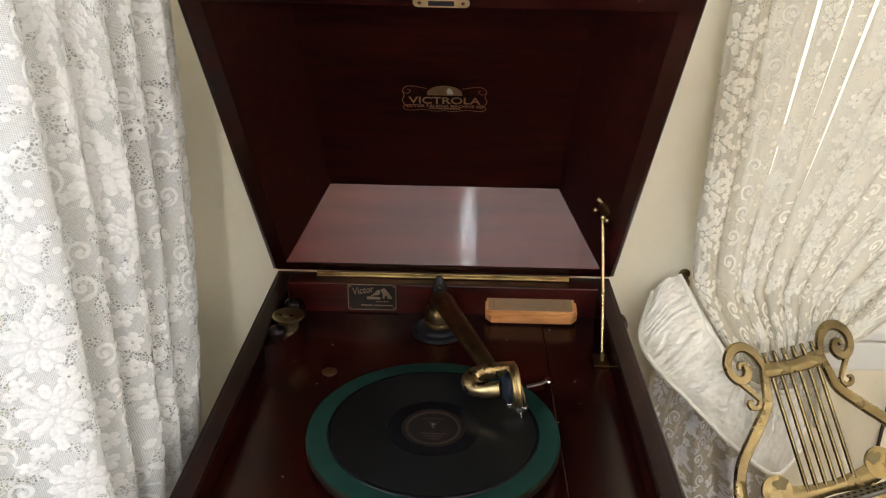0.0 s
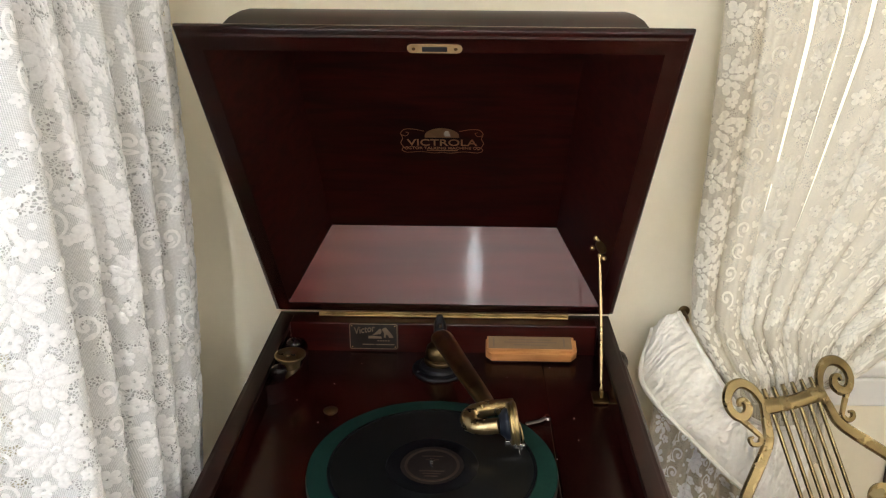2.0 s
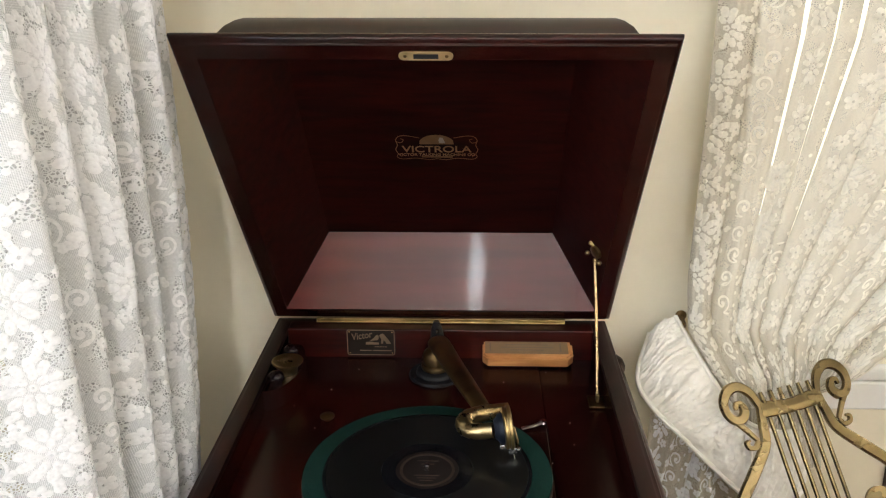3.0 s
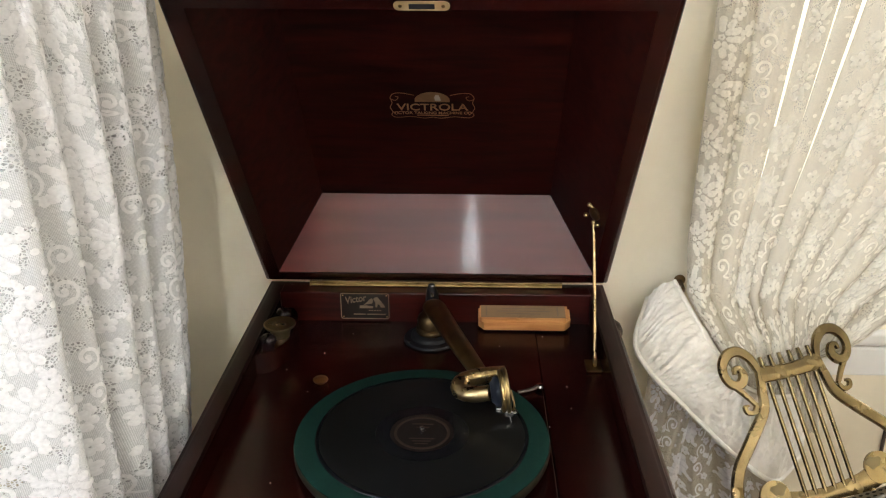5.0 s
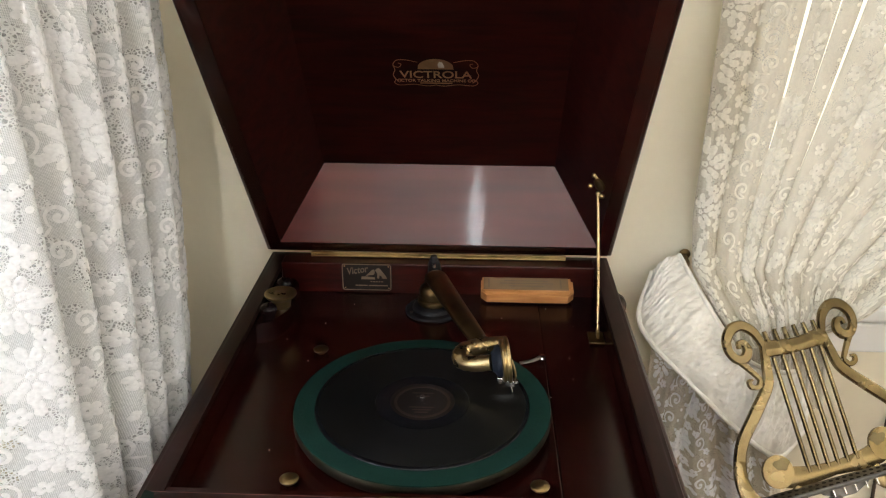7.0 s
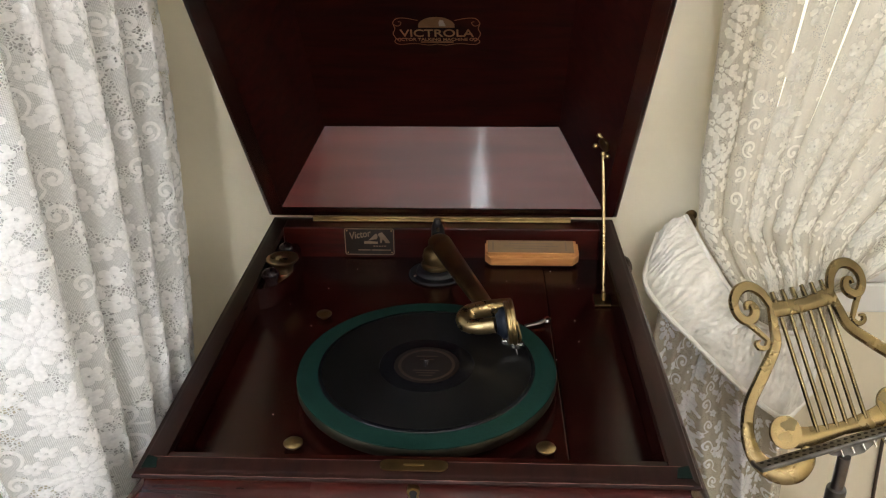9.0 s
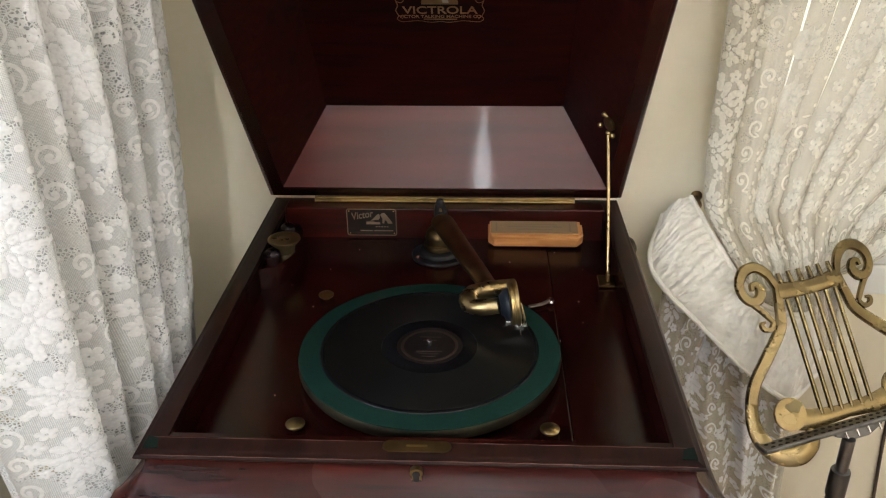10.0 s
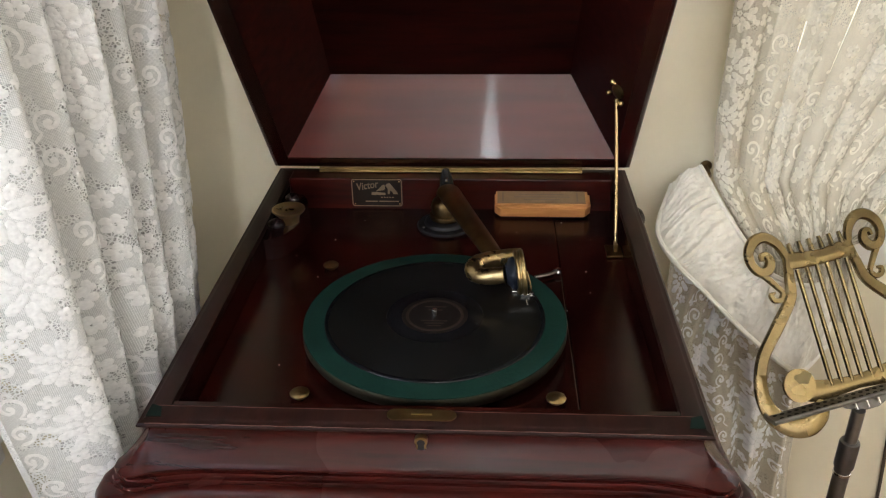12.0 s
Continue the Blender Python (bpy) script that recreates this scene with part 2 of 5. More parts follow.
MAHOGANY_X = wood("mahogany_grain_across", (0.0050, 0.0009, 0.0006), (0.023, 0.0033, 0.0021), (0.6, 5.0, 5.0), rough=0.22, coat=0.11, gloss=0.24)
MAHOGANY_Y = wood("mahogany_grain_along", (0.005, 0.0011, 0.0008), (0.020, 0.0036, 0.0024), (5.0, 0.6, 5.0), rough=0.22, coat=0.11, gloss=0.24)
MAHOGANY_RED = wood("mahogany_red", (0.010, 0.0012, 0.0008), (0.042, 0.0042, 0.0026), (0.5, 6.0, 6.0), rough=0.26, coat=0.08, gloss=0.15)
MAHOGANY_WORN = wood("mahogany_worn_top", (0.0075, 0.0021, 0.0015), (0.022, 0.0062, 0.0040), (4.0, 0.8, 4.0), rough=0.42, coat=0.02, gloss=0.10)
LID_WOOD = wood("lid_mahogany", (0.0040, 0.0008, 0.0006), (0.027, 0.0036, 0.0020), (0.7, 5.0, 5.0), rough=0.34, coat=0.05, gloss=0.13)
# Polished lid panel: its brighter, daylit red is put into the base colour.
LID_LIT_POLISH, pn, pl, pb = mat("lid_mahogany_polished_lit")
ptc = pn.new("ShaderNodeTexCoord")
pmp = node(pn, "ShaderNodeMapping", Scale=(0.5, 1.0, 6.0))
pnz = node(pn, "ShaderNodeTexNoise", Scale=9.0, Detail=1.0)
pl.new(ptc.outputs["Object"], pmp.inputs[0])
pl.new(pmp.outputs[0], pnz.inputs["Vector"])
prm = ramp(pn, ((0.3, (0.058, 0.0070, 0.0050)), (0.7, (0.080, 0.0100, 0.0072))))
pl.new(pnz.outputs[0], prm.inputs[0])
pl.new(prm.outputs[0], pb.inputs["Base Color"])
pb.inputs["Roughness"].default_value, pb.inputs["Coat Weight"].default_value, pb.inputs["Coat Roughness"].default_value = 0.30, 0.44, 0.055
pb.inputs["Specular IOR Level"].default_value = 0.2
BRASS = metal("brass", (0.50, 0.365, 0.175), (0.28, 0.195, 0.09), 0.26)
OLD_BRASS = metal("old_brass", (0.40, 0.29, 0.13), (0.19, 0.13, 0.06), 0.30)
DARK_BRONZE = metal("dark_bronze", (0.20, 0.13, 0.055), (0.10, 0.065, 0.03), 0.34)
LYRE_BRASS = metal("lyre_brass", (0.31, 0.235, 0.118), (0.135, 0.10, 0.050), 0.24, 26.0)
EDGE_BRASS = metal("dark_brass_strings", (0.20, 0.15, 0.075), (0.10, 0.072, 0.035), 0.2, 40.0)
STEEL = metal("nickel", (0.75, 0.73, 0.70), (0.45, 0.44, 0.42), 0.2)
IRON = metal("painted_iron", (0.20, 0.19, 0.175), (0.11, 0.105, 0.10), 0.42)
BLACK = plain("black_enamel", (0.012, 0.012, 0.013), 0.28, 0.2, 60, 0.02)
RUBBER = plain("blue_black_rubber", (0.007, 0.009, 0.014), 0.45, 0.25, 80, 0.05, gloss=0.22)
FELT = plain("green_felt", (0.0052, 0.0200, 0.0152), 0.95, 0.28, 240, 0.5, gloss=0.04)
WALL = plain("cream_wall_paint", (0.83, 0.75, 0.565), 0.6, 0.03, 90, 0.06)
WHITE_PAINT = plain("white_woodwork_paint", (0.78, 0.76, 0.70), 0.4, 0.04, 30, 0.05)
PLASTER = plain("ceiling_plaster", (0.78, 0.76, 0.70), 0.9, 0.04, 20, 0.2)
CARPET = plain("floor_boards_stain", (0.16, 0.09, 0.05), 0.5, 0.3, 12, 0.1)
LACE_NET = lace("lace_net", (0.90, 0.90, 0.88), 0.34, 760.0, 0.34, 0.92)
LACE_MOTIF = lace("lace_motif_thread", (0.98, 0.97, 0.95), 0.18, 760.0, 1.0)
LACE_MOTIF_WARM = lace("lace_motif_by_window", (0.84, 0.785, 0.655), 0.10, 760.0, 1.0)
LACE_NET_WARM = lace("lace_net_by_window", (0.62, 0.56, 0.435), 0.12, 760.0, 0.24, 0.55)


# ---------------------------------------------------------------- the room
WALL_Y, WALL_X = 0.47, -0.50


def holed_wall(name, label, horizontal, a0, a1, at, thick, hole, height=2.6):
    """A wall with one window opening through it; horizontal: it runs along x, else along y."""
    bm = bmesh.new()
    h0, h1, z0, z1 = hole
    for p, q, r, s in ((a0, h0, 0, height), (h1, a1, 0, height), (h0, h1, 0, z0), (h0, h1, z1, height)):
        lo, hi = min(at, at + thick), max(at, at + thick)
        if horizontal:
            box(p, q, lo, hi, r, s, bm=bm)
        else:
            box(lo, hi, p, q, r, s, bm=bm)
    return tagged(part(name, bm, WALL), label, "wall", kind="structure")


holed_wall("wall_north", "cream painted wall behind the gramophone", True, -0.65, 3.0, WALL_Y, 0.16, (0.475, 2.20, 0.805, 2.25))
holed_wall("wall_west", "cream painted wall with a curtained window", False, -2.25, WALL_Y, WALL_X, -0.15, (-1.20, -0.34, 0.86, 2.25))
holed_wall("wall_south", "cream painted wall with a wide curtained window", True, -0.65, 3.0, -2.1, -0.15, (-0.48, 2.6, 1.15, 2.42))
tagged(part("wall_east", box(3.0, 3.15, -2.25, 0.63, 0, 2.6), WALL), "plain cream painted wall closing the room", "wall", kind="structure")
tagged(part("floor", box(-0.65, 3.15, -2.25, 0.63, -0.1, 0.0), CARPET), "dark stained floor boards under the gramophone", "floor", kind="structure")
tagged(part("ceiling", box(-0.65, 3.15, -2.25, 0.63, 2.6, 2.7), PLASTER), "plain white plaster ceiling", "ceiling", kind="structure")

GLASS_M, gn, gl, gb = mat("window_glass")
gb.inputs["Transmission Weight"].default_value, gb.inputs["Roughness"].default_value, gb.inputs["IOR"].default_value = 1.0, 0.0, 1.45
OUTSIDE = glowing("bright_daylight_outside", (0.90, 0.95, 1.0), 9.0)
OUTSIDE_NORTH = glowing("bright_daylight_north", (1.0, 0.94, 0.80), 2.7)
OUTSIDE_SOUTH = glowing("bright_daylight_behind", (0.93, 0.97, 1.0), 270.0)


def window(name, label, m, w, h, sill=0.09, horn=0.05, t=0.045):
    """A sash window in its opening: m puts its lower middle on the inner wall face, x along, y outwards."""
    root = tagged(new(name), label, "window", kind="structure")
    root.matrix_world = m
    for x0, x1, z0, z1 in ((-w / 2, -w / 2 + t, 0, h), (w / 2 - t, w / 2, 0, h), (-w / 2 + t, w / 2 - t, 0, t), (-w / 2 + t, w / 2 - t, h - t, h), (-w / 2 + t, w / 2 - t, h / 2 - t / 2, h / 2 + t / 2)):
        part("window_frame", box(x0, x1, 0.05, 0.09, z0, z1, 0.004), WHITE_PAINT, root)
    part("window_sill", box(-w / 2 - horn, w / 2 + horn, -sill * 0.55, 0.05, -0.028, -0.001, 0.008, 3), WHITE_PAINT, root)
    part("window_apron", box(-w / 2 - horn + 0.02, w / 2 + horn - 0.02, -0.016, -0.001, -0.085, -0.029, 0.004), WHITE_PAINT, root)
    for z0, z1 in ((t, h / 2 - t / 2), (h / 2 + t / 2, h - t)):
        pane = part("pane", box(-w / 2 + t, w / 2 - t, 0.066, 0.070, z0, z1), GLASS_M, root)
        pane.visible_shadow = False
    return root


window("window_1", "white painted sash window behind lace curtain", pose(1.3375, WALL_Y, 0.805), 1.725, 1.445, 0.03, 0.02, 0.03)
window("window_2", "white painted sash window with a white sill", pose(WALL_X, -0.77, 0.86, 0, 0, 90), 0.86, 1.39, 0.09, 0.24)
window("window_3", "wide sash window behind the camera", pose(1.06, -2.1, 1.15, 0, 0, 180), 3.08, 1.27)


def backdrop(name, verts, material):
    bm = bmesh.new()
    bm.faces.new([bm.verts.new(v) for v in verts])
    return tagged(part(name, bm, material), "plain bright overcast daylight outside the window", "backdrop", kind="structure")


backdrop("backdrop_north", ((0.4, 1.6, 0.2), (3.2, 1.6, 0.2), (3.2, 1.6, 3.2), (0.4, 1.6, 3.2)), OUTSIDE_NORTH)
backdrop("backdrop_west", ((-1.9, -2.0, 0.2), (-1.9, 0.6, 0.2), (-1.9, 0.6, 3.2), (-1.9, -2.0, 3.2)), OUTSIDE)
backdrop("backdrop_south", ((-0.9, -2.8, 0.2), (3.4, -2.8, 0.2), (3.4, -2.8, 3.4), (-0.9, -2.8, 3.4)), OUTSIDE_SOUTH)

# ---------------------------------------------------------------- the gramophone cabinet
BOARD, RIM = 0.874, 0.916
gramophone = tagged(new("gramophone"), "dark mahogany cabinet gramophone with its lid propped open", "gramophone")

# lower case, unseen but for its upper mouldings
body = part("body", box(-0.262, 0.262, -0.205, 0.372, 0.10, 0.80, 0.004), MAHOGANY_X, gramophone)
for sx in (-1, 1):
    for y in (-0.18, 0.345):
        part("leg", lathe(((0.012, 0.0), (0.018, 0.015), (0.022, 0.06), (0.028, 0.101)), pose(sx * 0.23, y, 0)), MAHOGANY_X, gramophone, smooth=True)

# stepped base moulding, hollow apron and beaded rim, swept round the case with mitres
def corner_sweep(profile, x0, x1, y0, y1, r, push):
    """Sweep (out, up, weight) round a case whose corners stand forward: near them each point goes out by push times its weight."""
    bm = bmesh.new()
    along = (0.004, 0.012, 0.022, 0.034, 0.048, 0.064)
    stations = []
    for cx, cy, a0, tx, ty in ((x1 - r, y1 - r, 0, 0, 1), (x0 + r, y1 - r, 90, -1, 0), (x0 + r, y0 + r, 180, 0, -1), (x1 - r, y0 + r, 270, 1, 0)):
        n0 = (math.cos(radians(a0)), math.sin(radians(a0)))
        n1 = (-n0[1], n0[0])
        for d in along[::-1]:
            stations.append((cx + r * n0[0] - n1[0] * d, cy + r * n0[1] - n1[1] * d, *n0, 1, d))
        for k in range(7):
            a = radians(a0 + 15 * k)
            stations.append((cx + r * math.cos(a), cy + r * math.sin(a), math.cos(a), math.sin(a), 1.0 + 0.41 * math.sin(math.pi * k / 6), 0.0))
        for d in along:
            stations.append((cx + r * n1[0] - n0[0] * d, cy + r * n1[1] - n0[1] * d, *n1, 1, d))
    cols = []
    for px, py, nx, ny, reach, d in stations:
        e = push * (1 - d / 0.064) ** 2 if py < (y0 + y1) / 2 else 0.0
        cols.append([bm.verts.new((px + nx * (o + e * w) * reach, py + ny * (o + e * w) * reach, u)) for o, u, w in profile])
    n, m = len(profile), len(cols)
    for c in range(m):
        p, q = cols[c], cols[(c + 1) % m]
        for k in range(n):
            bm.faces.new((p[k], p[(k + 1) % n], q[(k + 1) % n], q[k]))
    return bm


torus = [(0.0235 + 0.0115 * math.sin(radians(a)), 0.8375 + 0.0175 * math.cos(radians(a)), 1.0) for a in range(0, 181, 18)]
base_prof = [(-0.03, 0.812, 1.0), (-0.03, 0.866, 1.0), (0.010, 0.866, 1.0), (0.0115, 0.8645, 1.0), (0.0150, 0.8640, 1.0), (0.0160, 0.8620, 1.0), (0.0160, 0.8600, 1.0), (0.0195, 0.8595, 1.0), (0.0205, 0.8575, 1.0), (0.0205, 0.8555, 1.0)] + torus + [(0.012, 0.812, 1.0)]
part("base_moulding", corner_sweep(base_prof, -0.266, 0.266, -0.214, 0.376, 0.008, 0.009), MAHOGANY_RED, gramophone, "rounded and stepped mahogany moulding", True)
cove = [(-0.02, 0.8665, 0.0), (-0.02, 0.9060, 0.0)] + [(-0.0045 + 0.0185 * (1 - math.cos(math.pi / 2 * k / 12)), 0.9060 - 0.0345 * k / 12, (k / 12) ** 2) for k in range(13)] + [(0.0158, 0.8706, 1.0), (0.0162, 0.8690, 1.0), (0.0150, 0.8672, 1.0), (0.0120, 0.8665, 1.0)]
part("apron", corner_sweep(cove, -0.266, 0.266, -0.214, 0.386, 0.003, 0.009), MAHOGANY_RED, gramophone, "reddish hollow-moulded mahogany apron", True)
bead = [(-0.0215, 0.9065), (-0.003, 0.9065), (0.0018, 0.9072), (0.0040, 0.9090), (0.0045, 0.9112), (0.0030, 0.9134), (-0.0004, 0.9140), (-0.0020, 0.9150), (-0.004, 0.9157), (-0.0215, 0.916)]


def rim_at(c, o, u):
    """The rim stands a little higher towards the hinge."""
    p = rect_frame(-0.266, 0.266, -0.214, 0.388)(c, o, u)
    p.z += 0.0055 if c > 1 else 0.0
    return p


for c in range(4):
    part("rim_rail", ring_sweep(bead, rim_at, sides=(c,)), MAHOGANY_WORN, gramophone, "worn brown mahogany rail", True)
# Thin pale lines for worn edges, with the bead's highlight put into their colour.
WORN_HIGHLIGHT = plain("worn_wood_highlight", (0.085, 0.036, 0.028), 0.5, 0.5, 70, 0.1, gloss=0.3)
for y, z, r in ((-0.2172, 0.9136, 0.0006), (-0.1935, 0.9158, 0.0006)):
    pts = [Vector((-0.262 + 0.524 * k / 40, y + 0.0003 * math.sin(2.3 * k), z)) for k in range(41)]
    part("worn_edge_highlight", tube(pts, [r * (0.65 + 0.35 * math.sin(1.7 * k) * math.cos(0.6 * k)) for k in range(41)], 8), WORN_HIGHLIGHT, gramophone, "pale worn edge of the front rail with its highlight painted in", True)
for sx in (-1, 1):
    part("inner_side", box(min(sx * 0.2445, sx * 0.2560), max(sx * 0.2445, sx * 0.2560), -0.183, 0.342, 0.85, 0.9145), MAHOGANY_Y, gramophone)
part("inner_front", box(-0.2445, 0.2445, -0.196, -0.1845, 0.85, 0.9145), MAHOGANY_X, gramophone)
part("back_board", box(-0.2445, 0.2445, 0.3425, 0.372, 0.85, 0.9230, 0.002), MAHOGANY_RED, gramophone, "red mahogany board below the hinge")
part("motor_board", box(-0.2440, 0.1570, -0.1840, 0.3420, 0.856, BOARD, 0.0015), MAHOGANY_X, gramophone, "polished dark mahogany motor board")
part("side_board", box(0.1582, 0.2440, -0.1840, 0.3420, 0.856, BOARD - 0.0012, 0.0003), MAHOGANY_Y, gramophone)

# felt corner pads on the front rim
DARK_FELT = plain("dark_worn_felt", (0.0055, 0.0110, 0.0085), 0.95, 0.35, 240, 0.5, gloss=0.04)
for sx in (-1, 1):
    tri = [(sx * 0.2625, -0.2105), (sx * 0.248, -0.2105), (sx * 0.252, -0.196), (sx * 0.2625, -0.193)]
    part("felt_pad", plate(tri, 0.0012, lambda a, b, c: Vector((a, b, 0.9161 + c))), DARK_FELT, gramophone, "green felt corner pad")

# lock strike plate in the rim and keyhole in the apron
part("strike_plate", plate(rounded_rect(0.066, 0.0155, 0.0077), 0.0012, lambda a, b, c: Vector((a, -0.200 + b, 0.9161 + c))), DARK_BRONZE, gramophone, "tarnished brass strike plate")
part("slot", plate(rounded_rect(0.020, 0.0022, 0.0008), 0.0006, lambda a, b, c: Vector((a, -0.200 + b, 0.9175 + c))), OLD_BRASS, gramophone)


def keyhole_outline(r, h):
    out = [(r * math.cos(radians(a)), h + r * math.sin(radians(a))) for a in range(-40, 221, 20)]
    return out + [(-r * 0.8, -h * 0.6), (-r * 0.9, -h), (-r * 0.5, -h - r * 0.7), (r * 0.5, -h - r * 0.7), (r * 0.9, -h), (r * 0.8, -h * 0.6)]


def on_apron(a, b, c):
    return Vector((a, -0.2095 - c - 0.10 * b, 0.8915 + b))


part("escutcheon", plate(keyhole_outline(0.0062, 0.0055), 0.006, on_apron), OLD_BRASS, gramophone, "tarnished brass keyhole")
part("keyhole", plate(keyhole_outline(0.0038, 0.005), 0.0068, on_apron), BLACK, gramophone)

PLATE_BLACK = plain("japanned_plate", (0.014, 0.010, 0.008), 0.5, 0.3, 60, 0.03, gloss=0.08)
# name plate with its writing and four pins
plate_root = part("name_plate", plate(rounded_rect(0.078, 0.046, 0.004), 0.0016, lambda a, b, c: Vector((-0.1105 + a, 0.3423 - c, 0.9005 + b))), PLATE_BLACK, gramophone, "black and brass maker's plate")
GILT = metal("plate_gilt", (0.31, 0.24, 0.17), (0.18, 0.135, 0.09), 0.5)


def on_plate(a, b, c):
    return Vector((-0.1105 + a, 0.3407 - c, 0.9005 + b))


def outline_ring(w, h, r, t, depth, place):
    bm = bmesh.new()
    o, i = rounded_rect(w, h, r), rounded_rect(w - 2 * t, h - 2 * t, max(r - t, 0.0005))
    n = len(o)
    vo, vi = [bm.verts.new(place(a, b, depth)) for a, b in o], [bm.verts.new(place(a, b, depth)) for a, b in i]
    bo, bi = [bm.verts.new(place(a, b, 0)) for a, b in o], [bm.verts.new(place(a, b, 0)) for a, b in i]
    for k in range(n):
        j = (k + 1) % n
        bm.faces.new((vo[k], vo[j], vi[j], vi[k]))
        bm.faces.new((vo[k], bo[k], bo[j], vo[j]))
        bm.faces.new((vi[k], vi[j], bi[j], bi[k]))
    return bm


part("border", outline_ring(0.077, 0.045, 0.0038, 0.0013, 0.0006, on_plate), GILT, plate_root)
for sx in (-1, 1):
    for sz in (-1, 1):
        part("pin", lathe(((0.0011, 0), (0.0010, 0.0006), (0.0, 0.001)), pose(-0.1105 + sx * 0.0345, 0.3407, 0.9005 + sz * 0.0185, 90), 10), BRASS, plate_root)
box_shape = [(-0.0085, -0.0035), (-0.0080, 0.0010), (0.0020, 0.0012), (0.0060, 0.0005), (0.0130, 0.0), (0.0130, -0.0035)]
horn = [(-0.002, 0.0022), (0.004, 0.0075), (0.0085, 0.0125), (0.0112, 0.0138), (0.0128, 0.0115), (0.0130, 0.0075), (0.0112, 0.0045), (0.004, 0.0036)]
hound = [(0.0165, -0.0015), (0.0170, 0.006), (0.0150, 0.010), (0.0135, 0.0125), (0.0160, 0.0150), (0.0200, 0.0160), (0.0225, 0.0130), (0.0270, 0.0070), (0.0310, 0.0010), (0.0320, -0.0020), (0.0250, -0.0020), (0.0235, 0.002), (0.0205, 0.004), (0.0195, -0.0020)]
for shape in (box_shape, horn, hound):
    part("emblem", plate(shape, 0.0005, on_plate), GILT, plate_root)
for k in range(5):
    part("text_bar", plate([(0.006 + 0.0042 * k, -0.0082), (0.0088 + 0.0042 * k, -0.0082), (0.0088 + 0.0042 * k, -0.0068), (0.006 + 0.0042 * k, -0.0068)], 0.0004, on_plate), GILT, plate_root)
for x0, x1, z, t in ((-0.018, 0.001, -0.0150, 0.0016), (0.003, 0.033, -0.0150, 0.0016)):
    part("text_bar", plate([(x0, z), (x1, z), (x1, z + t), (x0, z + t)], 0.0004, on_plate), GILT, plate_root)


def writing(name, text, size, m, material, parent, squeeze=1.0, slant=0.0):
    """Raised lettering in the built-in font, as a mesh."""
    cu = bpy.data.curves.new(name, "FONT")
    cu.body, cu.size, cu.align_x, cu.align_y, cu.extrude = text, size, "CENTER", "CENTER", 0.0002
    cu.offset, cu.shear = size * 0.012, slant
    tmp = bpy.data.objects.new(name, cu)
    scene.collection.objects.link(tmp)
    bpy.context.view_layer.update()
    me = bpy.data.meshes.new_from_object(tmp.evaluated_get(bpy.context.evaluated_depsgraph_get()))
    bpy.data.objects.remove(tmp)
    me.materials.clear()
    me.materials.append(material)
    ob = new(name, me)
    ob.matrix_world = m @ Matrix.Diagonal((squeeze, 1, 1, 1))
    if parent:
        ob.parent = parent
    return ob


writing("lettering", "Victor", 0.0165, pose(-0.1255, 0.3404, 0.9120, 90, -10, 0), GILT, plate_root, 0.80, 0.2)

# long brass hinge
hinge = part("hinge", box(-0.2015, 0.2015, 0.3722, 0.3755, 0.9215, 0.9285, 0.0008), OLD_BRASS, gramophone, "long brass piano hinge")
part("hinge_leaf", box(-0.2015, 0.2015, 0.3660, 0.3700, 0.9245, 0.9315, 0.0006), OLD_BRASS, hinge)
for k in range(9):
    x0 = -0.2015 + k * 0.403 / 9
    kn = tube([Vector((x0 + 0.0004, 0.3655, 0.9256)), Vector((x0 + 0.403 / 9 - 0.0004, 0.3655, 0.9256))], 0.0019, 10)
    part("knuckle", kn, OLD_BRASS, hinge, smooth=True)

# ---------------------------------------------------------------- the lid, in its own frame: x, u from the hinge, w outwards
lid = new("lid")
lid.parent = gramophone
lid["label"] = "deep mahogany lid propped open"
LID_O, LID_U, LID_W = Vector((0, 0.379, 0.9235)), Vector((0, -0.557, 0.830)), Vector((0, 0.830, 0.557))


def lid_at(x, u, w):
    """The lid widens a little towards its front edge and is slightly racked."""
    k = u / 0.581
    return LID_O + Vector((x * (1 + 0.020 * k) - 0.002 * k, 0, 0)) + LID_U * u + LID_W * (w - 0.010 * x * k)


def lid_rect(x1, u0, u1):
    sign = ((-1, -1), (1, -1), (1, 1), (-1, 1))

    def at(c, o, w):
        sx, su = sign[c]
        return lid_at(sx * (x1 + o), (u0 if su < 0 else u1) + su * o, w)
    return at


lip = [(-0.0255, 0.0), (-0.006, 0.0), (-0.0045, 0.0025), (-0.001, 0.0035), (0.0015, 0.006), (0.002, 0.010), (0.0, 0.0135), (-0.003, 0.0145), (-0.004, 0.018), (-0.0255, 0.020)]
part("lip", ring_sweep(lip, lid_rect(0.2735, 0.0015, 0.5810)), MAHOGANY_X, lid, "mahogany lid rim with a bead", True)
def shell_at(c, o, w):
    """The dome falls back further at the front and the hinge than at the sides."""
    sx, su = ((-1, -1), (1, -1), (1, 1), (-1, 1))[c]
    return lid_at(sx * (0.2735 + o * 1.24), (0.0015 if su < 0 else 0.581) + su * o * 1.38, w)


shell = [(-0.005, 0.0185), (-0.016, 0.022), (-0.022, 0.032), (-0.026, 0.050), (-0.030, 0.072), (-0.036, 0.092), (-0.042, 0.106), (-0.047, 0.114), (-0.054, 0.1200), (-0.062, 0.123), (-0.070, 0.124)]
shell = [(o, 0.0185 + (w - 0.0185) * 1.06) for o, w in shell]
bm = ring_sweep(shell, shell_at, closed=False)
bm.verts.ensure_lookup_table()
bm.faces.new([bm.verts[c * len(shell) + len(shell) - 1] for c in range(4)])
